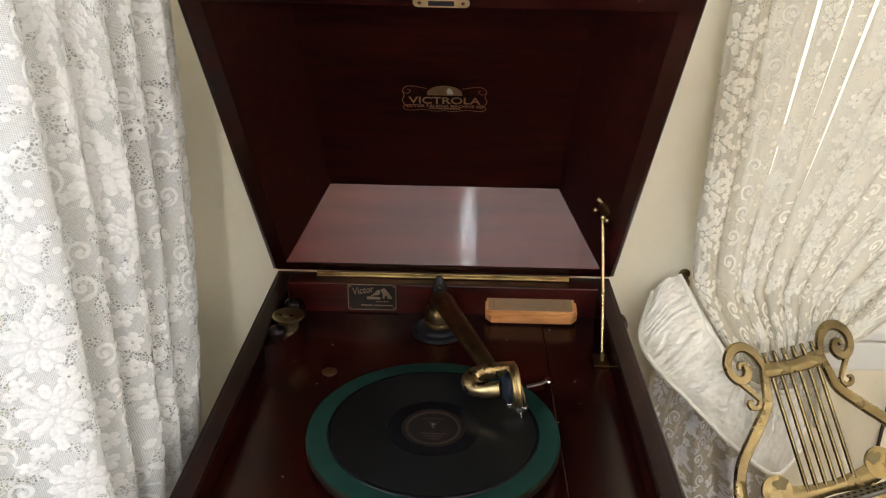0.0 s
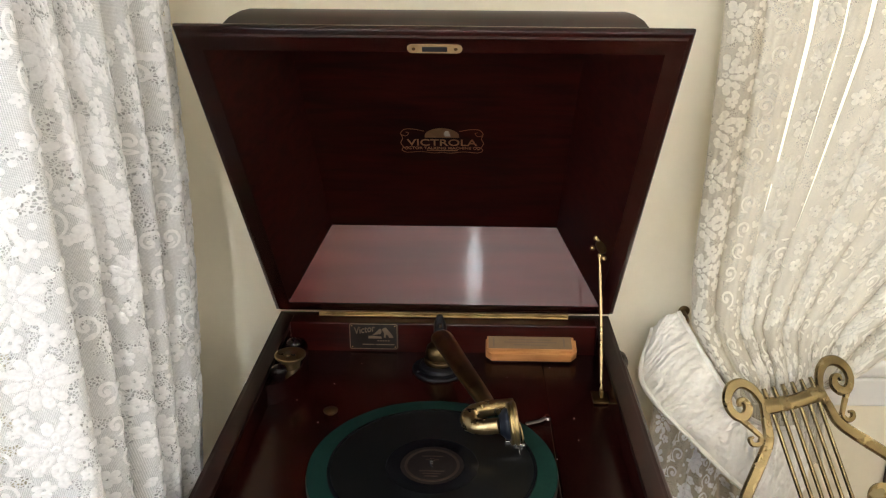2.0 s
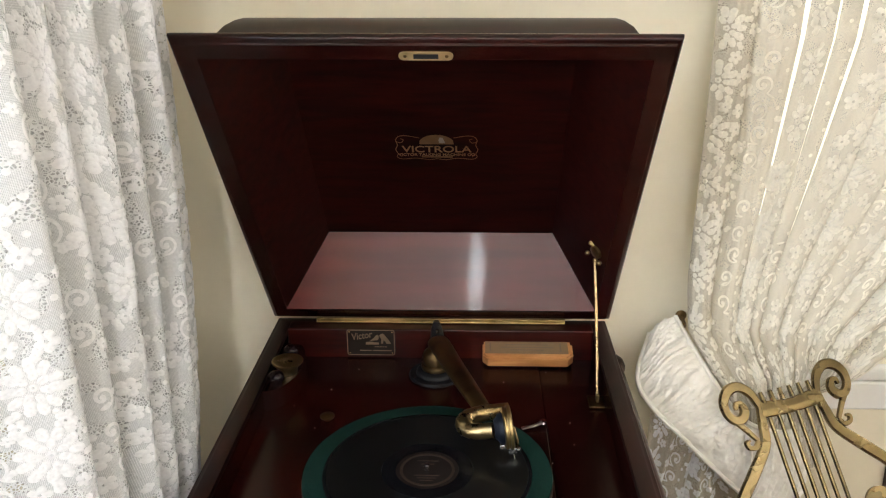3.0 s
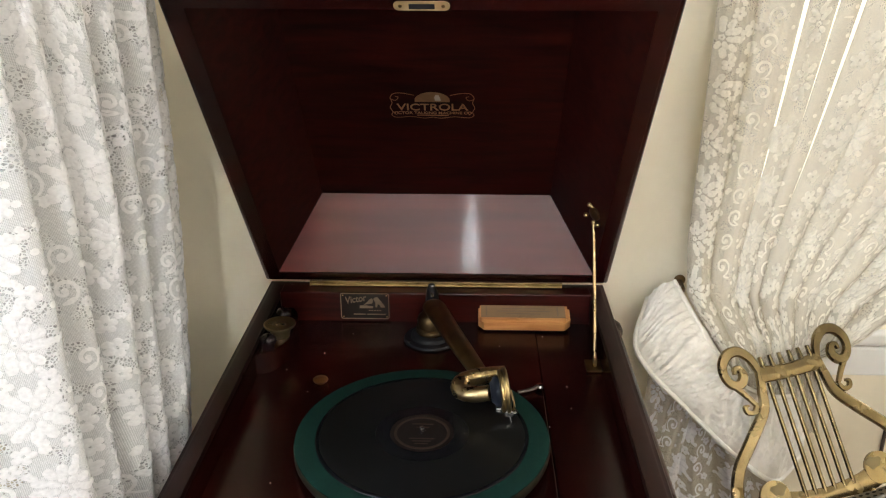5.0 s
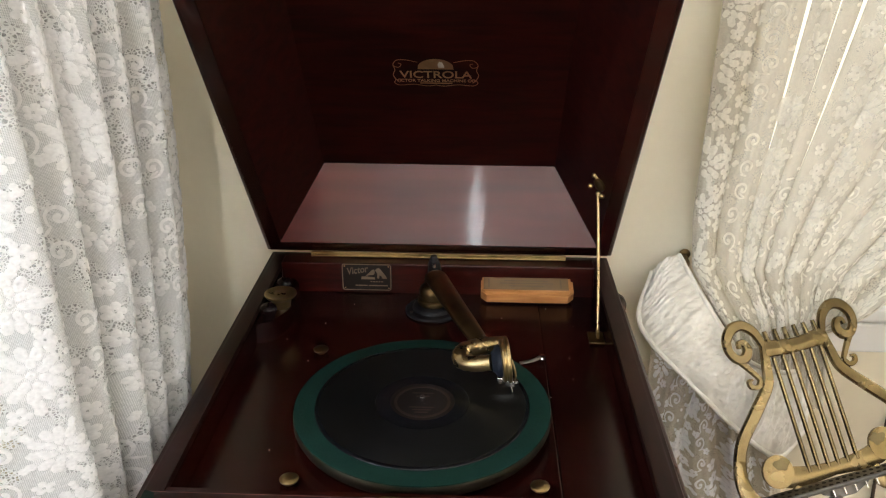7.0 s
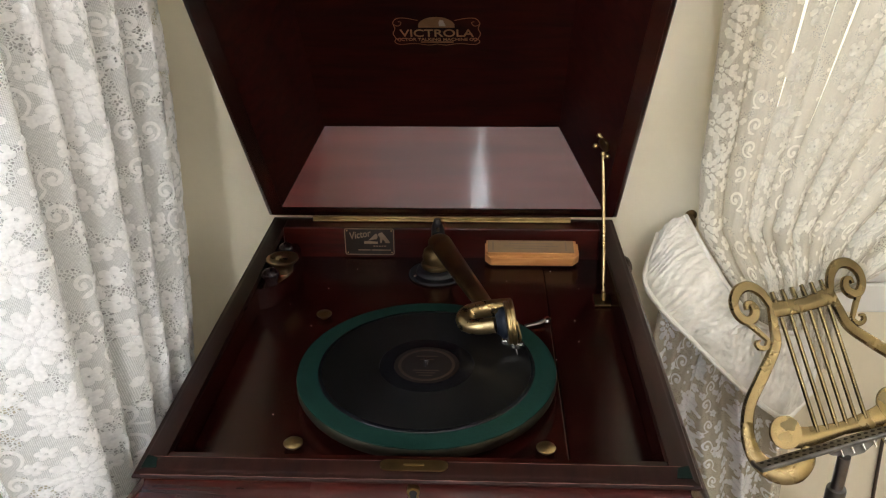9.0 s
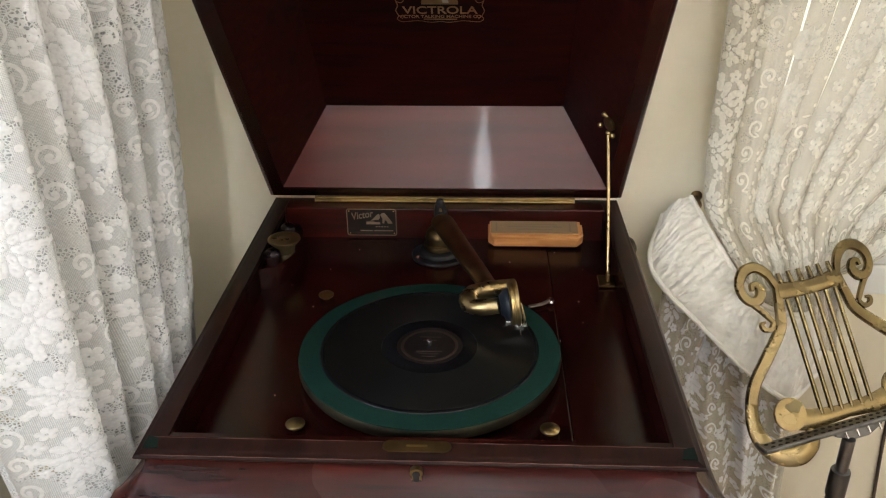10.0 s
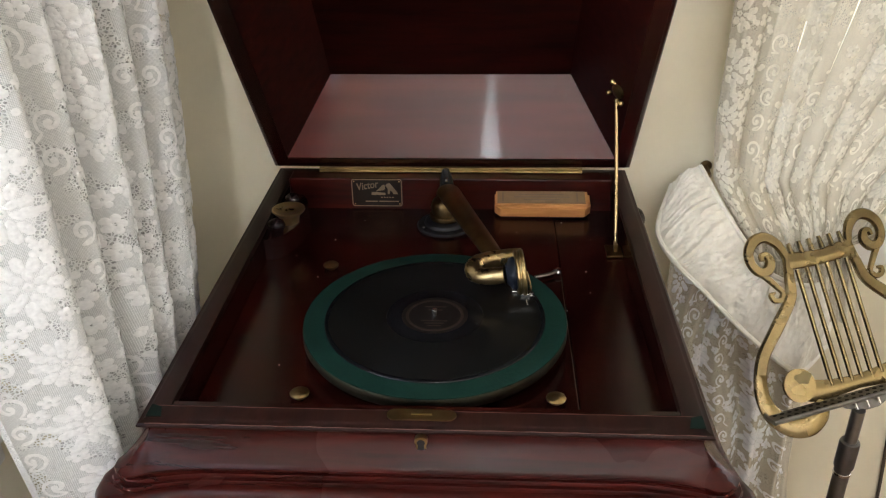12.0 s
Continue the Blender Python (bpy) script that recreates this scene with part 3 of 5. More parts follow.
part("outer_shell", bm, LID_WOOD, lid, "domed outer shell", True)

IN0, IN1 = (0.2500, 0.026, 0.5560), (0.1800, 0.099, 0.4850)   # opening and inner panel: half width, lower u, upper u
PANEL_W = 0.105


def board(name, corners, back, material, label=""):
    bm = bmesh.new()
    f = [bm.verts.new(p) for p in corners]
    b = [bm.verts.new(p + back) for p in corners]
    bm.faces.new(f)
    bm.faces.new(b[::-1])
    for k in range(4):
        bm.faces.new((f[k], b[k], b[(k + 1) % 4], f[(k + 1) % 4]))
    return part(name, bm, material, lid, label)


board("lower_panel", (lid_at(-IN0[0], IN0[1], 0.001), lid_at(IN0[0], IN0[1], 0.001), lid_at(IN1[0], IN1[1], PANEL_W), lid_at(-IN1[0], IN1[1], PANEL_W)), -LID_U * 0.004, LID_LIT_POLISH, "glossy mahogany panel mirroring the daylight")
board("upper_panel", (lid_at(-IN0[0], IN0[2], 0.001), lid_at(IN0[0], IN0[2], 0.001), lid_at(IN1[0], IN1[2], PANEL_W), lid_at(-IN1[0], IN1[2], PANEL_W)), LID_U * 0.004, LID_WOOD)
for sx in (-1, 1):
    board("side_panel", (lid_at(sx * IN0[0], IN0[1], 0.001), lid_at(sx * IN0[0], IN0[2], 0.001), lid_at(sx * IN1[0], IN1[2], PANEL_W), lid_at(sx * IN1[0], IN1[1], PANEL_W)), Vector((sx * 0.004, 0, 0)), LID_WOOD)
board("top_panel", (lid_at(-IN1[0] - 0.004, IN1[1] - 0.004, PANEL_W + 0.0005), lid_at(IN1[0] + 0.004, IN1[1] - 0.004, PANEL_W + 0.0005), lid_at(IN1[0] + 0.004, IN1[2] + 0.004, PANEL_W + 0.0005), lid_at(-IN1[0] - 0.004, IN1[2] + 0.004, PANEL_W + 0.0005)), LID_W * 0.006, LID_WOOD, "dark mahogany panel with a gilt transfer")

# lock plate in the lid rim
LOCK_BRASS = metal("lock_brass", (0.62, 0.47, 0.25), (0.42, 0.31, 0.15), 0.55)
lock = part("lock_plate", plate(rounded_rect(0.059, 0.0115, 0.0057), 0.0014, lambda a, b, c: lid_at(0.0035 + a, 0.5615 + b, -0.0003 - c)), LOCK_BRASS, lid, "brass lock plate")
part("lock_slot", plate(rounded_rect(0.027, 0.0065, 0.0006), 0.0004, lambda a, b, c: lid_at(0.0035 + a, 0.5615 + b, -0.0019 - c)), BLACK, lock)
for sx in (-1, 1):
    part("screw", lathe(((0.0022, 0), (0.0018, 0.0006), (0, 0.0009)), Matrix.Translation(lid_at(0.0035 + sx * 0.0225, 0.5615, -0.0018)) @ (-LID_W).to_track_quat("Z", "Y").to_matrix().to_4x4(), 12), DARK_BRONZE, lock)

# gilt transfer on the top panel
GOLD = metal("gilt_transfer", (0.50, 0.35, 0.19), (0.28, 0.18, 0.09), 0.5)
badge = new("badge")
badge.parent = lid
badge["label"] = "gilt transfer with lettering and scrolls"
BU = 0.300


def on_badge(a, b, c):
    return lid_at(0.002 + a, BU + b, PANEL_W - 0.0003 - c)


def stroke(name, pts, width, n=24):
    path = spline([(a, b, 0) for a, b in pts], n)
    bm = bmesh.new()
    rows = []
    for i, p in enumerate(path):
        d = (path[min(i + 1, n)] - path[max(i - 1, 0)]).normalized()
        s = Vector((-d[1], d[0], 0)) * width / 2
        rows.append([bm.verts.new(on_badge(*(p + s)[:2], 0.0003)), bm.verts.new(on_badge(*(p - s)[:2], 0.0003))])
    for a, b in zip(rows, rows[1:]):
        bm.faces.new((a[0], a[1], b[1], b[0]))
    return part(name, bm, GOLD, badge)


for sx in (-1, 1):
    stroke("scroll", [(sx * a, b) for a, b in ((0.024, 0.020), (0.040, 0.024), (0.052, 0.023), (0.057, 0.014), (0.050, 0.010), (0.046, 0.016), (0.050, 0.018))], 0.0011)
    stroke("scroll", [(sx * a, b) for a, b in ((0.057, 0.014), (0.055, 0.005), (0.058, -0.004), (0.055, -0.013), (0.057, -0.019), (0.050, -0.024), (0.030, -0.022), (0.012, -0.025), (0.0, -0.023))], 0.0011)
    stroke("scroll", [(sx * a, b) for a, b in ((0.050, -0.019), (0.053, -0.014), (0.049, -0.012), (0.047, -0.017))], 0.0009)
dome = [(-0.024, 0.007)] + [(0.024 * math.cos(radians(a)), 0.010 + 0.016 * math.sin(radians(a))) for a in range(170, 9, -10)] + [(0.024, 0.007)]
part("emblem", plate(dome, 0.0002, on_badge), GOLD, badge)
CREAM = plain("cream_transfer", (0.42, 0.36, 0.26), 0.6)
part("figure", plate([(0.004, 0.010), (0.003, 0.016), (0.005, 0.021), (0.009, 0.020), (0.011, 0.014), (0.012, 0.010)], 0.0006, on_badge), CREAM, badge)
BADGE_M = Matrix.Translation(on_badge(0, 0, 0.0014)) @ Matrix((Vector((1, 0, 0)), LID_U, -LID_W)).transposed().to_4x4()
writing("lettering", "VICTROLA", 0.0185, BADGE_M @ pose(0, -0.0025, 0), GOLD, badge, 1.12)
writing("lettering", "VICTOR TALKING MACHINE CO", 0.0072, BADGE_M @ pose(0, -0.0135, 0), GOLD, badge, 1.05)
part("text_bar", plate([(-0.022, -0.0205), (0.022, -0.0205), (0.022, -0.0185), (-0.022, -0.0185)], 0.0003, on_badge), GOLD, badge)

# brass stay
stay = new("lid_stay")
stay.parent = gramophone
stay["label"] = "slim brass lid stay"
top, foot = Vector((0.2335, 0.300, 1.060)), Vector((0.2345, 0.205, 0.884))
part("rod", tube(spline([foot, (foot + top) / 2 + Vector((0.0008, 0, 0)), top], 6), 0.0023, 10), BRASS, stay, smooth=True)
side_n = Vector((-0.8, -0.45, -0.3)).normalized()
spot = Vector((0.2350, 0.303, 1.072))
part("bracket", lathe(((0.0105, -0.002), (0.0105, 0.002), (0.007, 0.004), (0, 0.0045)), Matrix.Translation(spot) @ side_n.to_track_quat("Z", "Y").to_matrix().to_4x4(), 20), DARK_BRONZE, stay, smooth=True)
for d in (Vector((-0.007, 0.006, 0.012)), Vector((0.011, 0.003, -0.001)), Vector((-0.012, 0.002, -0.002)), Vector((-0.001, -0.003, -0.012)), Vector((0.005, -0.003, -0.016))):
    part("knob", lathe(((0.0, -0.004), (0.003, -0.0028), (0.0042, 0), (0.003, 0.0028), (0, 0.004)), Matrix.Translation(spot + d), 12), OLD_BRASS, stay, smooth=True)
part("arm", tube([spot + Vector((-0.007, 0.004, 0.012)), spot + Vector((0.011, 0.0, -0.002))], 0.0026, 8), OLD_BRASS, stay, smooth=True)
part("foot_bracket", box(0.222, 0.2440, 0.190, 0.222, 0.8745, 0.8775, 0.0008), DARK_BRONZE, stay)
part("foot_post", box(0.2325, 0.2370, 0.200, 0.212, 0.8778, 0.890, 0.001), OLD_BRASS, stay)

# ---------------------------------------------------------------- turntable, fittings on the board
TURNTABLE_METAL = metal("dull_dark_metal", (0.075, 0.062, 0.040), (0.035, 0.030, 0.020), 0.45)
platter = part("turntable", lathe(((0.0, 0.8815), (0.140, 0.8815), (0.150, 0.884), (0.1525, 0.889), (0.1525, 0.896), (0.1512, 0.8985), (0.0, 0.8985)), pose(0, -0.004, 0), 96), TURNTABLE_METAL, gramophone, "turntable with a dull metal edge", True)
part("felt_cover", lathe(((0.0, 0.8987), (0.1505, 0.8987), (0.1518, 0.8993), (0.1515, 0.9005), (0.149, 0.9010), (0.0, 0.9010)), pose(0, -0.004, 0), 96), FELT, platter, "dark green felt cover", True)
part("spindle", lathe(((0.0036, 0.900), (0.0036, 0.909), (0.003, 0.9115), (0.0, 0.9125)), pose(0, -0.006, 0), 16), STEEL, platter, "nickel spindle", True)
for x, y in ((-0.136, -0.124), (0.133, -0.124), (-0.150, 0.151), ):
    part("board_screw", lathe(((0.005, 0.8735), (0.0055, 0.876), (0.0098, 0.8785), (0.0105, 0.8805), (0.0085, 0.8822), (0.0, 0.883)), pose(x, y, 0), 24), OLD_BRASS if y < 0 else DARK_BRONZE, gramophone, "domed brass screw", True)
brake = part("brake_lever", tube(spline([(0.122, 0.128, 0.879), (0.140, 0.134, 0.880), (0.150, 0.142, 0.881)], 8), 0.0028, 10, 0.6), IRON, gramophone, "bent nickel brake lever", True)
part("brake_knob", lathe(((0.0, 0.0775), (0.004, 0.078), (0.0062, 0.081), (0.005, 0.084), (0.0, 0.085)), pose(0.152, 0.1435, 0.798), 16), STEEL, brake, smooth=True)

# needle bracket with a brass bowl and two dark turned cups by the left side
shelf = []
CUP = plain("dark_polished_cup", (0.010, 0.0055, 0.006), 0.16, 0.3, 60, 0.02, gloss=0.28)
BOWL_BRASS = metal("polished_brass", (0.66, 0.52, 0.30), (0.52, 0.40, 0.22), 0.28)
for y, w in ((0.172, 0.006), (0.176, 0.018), (0.187, 0.028), (0.220, 0.044), (0.260, 0.046), (0.295, 0.042), (0.318, 0.030)):
    shelf.append((-0.2440 + 0.86 * w, y))
bracket = part("needle_bracket", plate([(-0.2440, 0.170)] + [tuple(p)[:2] for p in spline([(a, b, 0) for a, b in shelf], 36)] + [(-0.2440, 0.325)], 0.032, lambda a, b, c: Vector((a, b, 0.8745 + c))), MAHOGANY_Y, gramophone, "shaped mahogany bracket for needle cups", True)
part("needle_bowl", lathe(((0.0, 0.9067), (0.013, 0.9067), (0.0138, 0.912), (0.0150, 0.918), (0.0210, 0.9230), (0.0230, 0.9255), (0.0230, 0.9275), (0.0212, 0.9282), (0.0180, 0.9272), (0.0065, 0.9272), (0.0050, 0.9278), (0.0, 0.9280)), pose(-0.2195, 0.226, 0), 36), BOWL_BRASS, bracket, "polished brass needle bowl", True)
for x, y, z in ((-0.2240, 0.274, 0.8965), (-0.2290, 0.190, 0.8965)):
    part("needle_cup", lathe(((0.0, 0.0), (0.0085, 0.0), (0.0090, 0.005), (0.0115, 0.009), (0.0122, 0.0135), (0.0105, 0.0180), (0.006, 0.0210), (0.0, 0.0220)), pose(x, y, 0.9067), 28), CUP, bracket, "dark glossy turned needle cup", True)
part("catch", box(-0.2440, -0.2400, 0.102, 0.108, 0.8950, 0.9140, 0.001), MAHOGANY_Y, gramophone)

# ---------------------------------------------------------------- tone arm
arm = new("tone_arm")
arm.parent = gramophone
arm["label"] = "tapered bronze tone arm with a brass gooseneck"
PX, PY = -0.003, 0.283
DULL_BLACK = plain("worn_black_enamel", (0.008, 0.008, 0.009), 0.36, 0.3, 60, 0.03, gloss=0.2)
flange = part("flange", lathe(((0.0, 0.8742), (0.041, 0.8742), (0.042, 0.8765), (0.040, 0.8790), (0.031, 0.880), (0.030, 0.884), (0.027, 0.8865), (0.0, 0.888)), pose(PX, PY, 0), 40), DULL_BLACK, arm, "black enamelled round base", True)
for a in (-60, 60, 180):
    part("screw", lathe(((0.0025, 0.8790), (0.0022, 0.881), (0.0, 0.8815)), pose(PX + 0.0360 * math.sin(radians(a)), PY - 0.0360 * math.cos(radians(a)), 0), 10), STEEL, flange)
part("collar", lathe(((0.0, 0.888), (0.022, 0.888), (0.0235, 0.891), (0.0225, 0.895), (0.0195, 0.897), (0.021, 0.905), (0.019, 0.914), (0.013, 0.920), (0.0, 0.922)), pose(PX, PY, 0), 36), DARK_BRONZE, arm, "bronze swivel collar", True)
part("back_bracket", tube(spline([(PX, 0.332, 0.878), (PX, 0.336, 0.905), (PX - 0.001, 0.330, 0.938)], 10), [0.015, 0.0145, 0.0140, 0.013, 0.012, 0.0115, 0.011, 0.0105, 0.010, 0.009, 0.007], 16), BLACK, arm, "black back bracket", True)
part("pivot_screw", lathe(((0.0055, 0.0), (0.0062, 0.004), (0.0048, 0.009), (0.0, 0.011)), pose(PX - 0.001, 0.329, 0.936), 14), BLACK, arm, smooth=True)
part("pivot_pin", lathe(((0.003, 0.0), (0.003, 0.006), (0.0, 0.0075)), pose(PX, 0.318, 0.930), 10), STEEL, arm, smooth=True)
arm_path = spline([(PX, 0.312, 0.918), (0.004, 0.288, 0.922), (0.026, 0.215, 0.927), (0.050, 0.140, 0.931), (0.068, 0.088, 0.932)], 24)
part("arm_tube", tube(arm_path, [0.0120 + 0.0055 * math.sin(min(1, k / 5) * math.pi / 2) - 0.0060 * max(0, (k - 5) / 19) for k in range(25)], 20, 0.72), DARK_BRONZE, arm, "tapered dark bronze tube", True)
neck = spline([(0.101, 0.083, 0.9335), (0.080, 0.080, 0.933), (0.060, 0.075, 0.932), (0.047, 0.066, 0.931), (0.0435, 0.054, 0.930), (0.050, 0.043, 0.929), (0.064, 0.036, 0.932), (0.081, 0.033, 0.936)], 32)
part("gooseneck", tube(neck, [0.0105] * 12 + [0.0112] * 10 + [0.0100] * 11, 20), BRASS, arm, "polished brass gooseneck", True)
SB_AXIS = Vector((0.98, 0.10, 0.10)).normalized()
SB = Matrix.Translation(Vector((0.084, 0.032, 0.938))) @ SB_AXIS.to_track_quat("Z", "Y").to_matrix().to_4x4()
sound = part("sound_box", lathe(((0.0, 0.009), (0.0245, 0.009), (0.0262, 0.0100), (0.0265, 0.0125), (0.0255, 0.0133), (0.0258, 0.0148), (0.0275, 0.0154), (0.0280, 0.0185), (0.0262, 0.0198), (0.0235, 0.0200), (0.0225, 0.0180), (0.0, 0.0176)), SB, 48), OLD_BRASS, arm, "round brass sound box", True)
part("rubber_back", lathe(((0.0, -0.002), (0.012, -0.002), (0.0145, 0.001), (0.0180, 0.003), (0.0195, 0.0055), (0.0195, 0.0088), (0.0, 0.0088)), SB, 40), RUBBER, sound, "blue-black rubber flange", True)
part("diaphragm", lathe(((0.0, 0.0178), (0.0220, 0.0178), (0.0220, 0.0184), (0.0, 0.0184)), SB, 32), plain("mica", (0.10, 0.09, 0.07), 0.3), sound)
nb = Vector((0.1050, 0.0270, 0.9125))
part("needle_bar", tube(spline([SB @ Vector((0, 0, 0.022)), nb + Vector((0.006, -0.002, 0.010)), nb], 8), 0.0015, 8), DARK_BRONZE, sound, smooth=True)
part("needle_chuck", box(nb.x - 0.0050, nb.x + 0.0060, nb.y - 0.004, nb.y + 0.004, nb.z - 0.005, nb.z + 0.004, 0.0012), STEEL, sound)
part("needle_screw", lathe(((0.003, 0), (0.0036, 0.003), (0.003, 0.006), (0, 0.0065)), Matrix.Translation(nb + Vector((0.004, -0.001, 0.001))) @ Vector((1, -0.4, 0.3)).to_track_quat("Z", "Y").to_matrix().to_4x4(), 12), STEEL, sound)
part("pivot_lug", box(nb.x - 0.016, nb.x - 0.009, nb.y - 0.001, nb.y + 0.006, nb.z - 0.001, nb.z + 0.006, 0.001), STEEL, sound)
part("needle", tube([nb + Vector((0.001, -0.002, -0.004)), nb + Vector((0.0025, -0.0085, -0.0088))], [0.0010, 0.0003], 6), STEEL, sound)

# ---------------------------------------------------------------- the record on the turntable
REC, rn, rl, rb = mat("shellac_grooves")
rtc = rn.new("ShaderNodeTexCoord")
rlen = rn.new("ShaderNodeVectorMath")
rlen.operation = "LENGTH"
rl.new(rtc.outputs["Object"], rlen.inputs[0])
rwave = node(rn, "ShaderNodeTexNoise", Scale=900.0, Detail=2.0)
rwave.noise_dimensions = "1D"
rl.new(rlen.outputs["Value"], rwave.inputs["W"])
rr = ramp(rn, ((0.3, (0.002, 0.002, 0.002)), (0.7, (0.0055, 0.0053, 0.0050))))
rl.new(rwave.outputs[0], rr.inputs[0])
rl.new(rr.outputs[0], rb.inputs["Base Color"])
rtan = rn.new("ShaderNodeTangent")
rtan.direction_type, rtan.axis = "RADIAL", "Z"
rl.new(rtan.outputs[0], rb.inputs["Tangent"])
rb.inputs["Roughness"].default_value, rb.inputs["Anisotropic"].default_value = 0.30, 0.9
rb.inputs["Specular IOR Level"].default_value = 0.22
rb.inputs["Anisotropic Rotation"].default_value = 0.25
REC_PLAIN = plain("shellac_plain", (0.004, 0.004, 0.0045), 0.22, 0.2, 60, 0.02, gloss=0.2)
record = tagged(new("record"), "black ten inch shellac record on the turntable", "record")
record.location = (0, -0.005, 0.9013)
part("groove_band", lathe(((0.056, 0.0), (0.1225, 0.0), (0.1225, 0.0020), (0.056, 0.0020)), n=96, hollow=True), REC, record)
part("outer_edge", lathe(((0.1226, 0.0), (0.1266, 0.0), (0.1275, 0.0009), (0.1268, 0.0020), (0.1240, 0.0026), (0.1226, 0.0022)), n=96, hollow=True), REC_PLAIN, record, smooth=True)
part("run_out", lathe(((0.0385, 0.0), (0.0559, 0.0), (0.0559, 0.0018), (0.0450, 0.0017), (0.0385, 0.0021)), n=72, hollow=True), REC_PLAIN, record, smooth=True)
LABEL = plain("record_label_paper", (0.0065, 0.0042, 0.0036), 0.7, 0.3, 90, gloss=0.08)
LABEL_INK = plain("record_label_print", (0.026, 0.016, 0.011), 0.7, 0.3, 90, gloss=0.1)
label = part("paper_label", lathe(((0.0, 0.0), (0.0384, 0.0), (0.0384, 0.0019), (0.0, 0.0019)), n=48), LABEL, record, "dark paper label")
part("label_ring", lathe(((0.030, 0.0019), (0.0335, 0.0019), (0.0335, 0.0022), (0.030, 0.0022)), n=48, hollow=True), LABEL_INK, label)
for a, b, w in ((0.0, 0.018, 0.026), (0.0, 0.011, 0.016), (0.0, -0.012, 0.030), (0.0, -0.017, 0.022), (0.0, -0.022, 0.016)):
    part("text_bar", box(a - w / 2, a + w / 2, b - 0.001, b + 0.001, 0.0019, 0.0021), LABEL_INK, label)

# ---------------------------------------------------------------- record duster lying by the back board
duster = tagged(new("record_duster"), "small wooden record duster with a dark red pad", "duster")
ORANGE = wood("orange_beech", (0.42, 0.17, 0.05), (0.62, 0.30, 0.11), (1.0, 6.0, 6.0), 0.4, 0.2)
PAPER = plain("tan_paper", (0.20, 0.125, 0.062), 0.75, 0.15, 60)
PLUSH = plain("dark_red_plush", (0.035, 0.006, 0.010), 0.95, 0.3, 200, 0.6)
DX0, DX1 = 0.069, 0.211


def duster_at(a, b, c):
    t = radians(16)
    return Vector((a, 0.3090 + b * math.cos(t) - c * math.sin(t), 0.8808 + b * math.sin(t) + c * math.cos(t)))


def slab(name, a0, a1, b0, b1, c0, c1, material, parent, cut=0.0, r=0.006):
    out = [(a0 + cut, b0), (a1 - cut, b0), (a1, b0 + cut), (a1, b1), (a0, b1), (a0, b0 + cut)] if cut else [(a0, b0), (a1, b0), (a1, b1), (a0, b1)]
    return part(name, plate(out, c1 - c0, lambda a, b, c: duster_at(a, b, c0 + c)), material, parent)


slab("pad", DX0 + 0.001, DX1 - 0.001, 0.001, 0.0325, -0.0062, -0.003, PLUSH, duster, 0.009)
slab("block", DX0, DX1, -0.001, 0.0325, -0.0028, 0.0115, ORANGE, duster, 0.009)
slab("block_top", DX0 + 0.002, DX1 - 0.004, 0.003, 0.0325, 0.0117, 0.0175, ORANGE, duster, 0.004)
slab("paper_label", DX0 + 0.004, DX1 - 0.008, 0.0055, 0.0325, 0.0177, 0.0183, PAPER, duster)
INK = plain("faded_ink", (0.16, 0.11, 0.07), 0.8)
for a0, a1, b in ((0.105, 0.172, 0.024), (0.098, 0.180, 0.018), (0.112, 0.165, 0.012)):
    slab("text_bar", a0, a1, b, b + 0.002, 0.0185, 0.0187, INK, duster)
for a0 in (0.080, 0.190):
    slab("text_bar", a0, a0 + 0.0025, 0.009, 0.029, 0.0185, 0.0187, INK, duster)

# dust on the motor board
rnd = random.Random(3)
bm = bmesh.new()
DUST = plain("white_dust", (0.75, 0.73, 0.70), 0.9)
k = 0
while k < 15:
    x, y = rnd.uniform(-0.235, 0.235), rnd.uniform(-0.17, 0.30)
    if x * x + y * y < 0.158 ** 2:
        continue
    r = rnd.uniform(0.0003, 0.0008)
    bmesh.ops.create_icosphere(bm, subdivisions=1, radius=r, matrix=Matrix.Translation((x, y, BOARD + r * 0.7)))
    k += 1
tagged(part("dust", bm, DUST), "white specks of dust on the polished board", "dust", kind="stuff")

# ---------------------------------------------------------------- lace curtains
def cloth(name, surface, s1, t1, ns, nt, material, parent, skip=None):
    """A sheet of cloth: surface(s, t) gives the place for s metres across and t metres down; its uv map is in metres."""
    verts = [surface(s1 * i / ns, t1 * j / nt) for j in range(nt + 1) for i in range(ns + 1)]
    faces, uvs = [], []
    for j in range(nt):
        for i in range(ns):
            if skip and skip(s1 * (i + 0.5) / ns, t1 * (j + 0.5) / nt):
                continue
            a = j * (ns + 1) + i
            faces.append((a, a + 1, a + ns + 2, a + ns + 1))
            uvs += [(s1 * (i + d) / ns, t1 * (j + e) / nt) for d, e in ((0, 0), (1, 0), (1, 1), (0, 1))]
    me = bpy.data.meshes.new(name)
    me.from_pydata(verts, [], faces)
    layer = me.uv_layers.new(name="UVMap")
    layer.data.foreach_set("uv", [c for uv in uvs for c in uv])
    me.polygons.foreach_set("use_smooth", [True] * len(faces))
    me.materials.append(material)
    ob = new(name, me)
    ob.parent = parent
    return ob


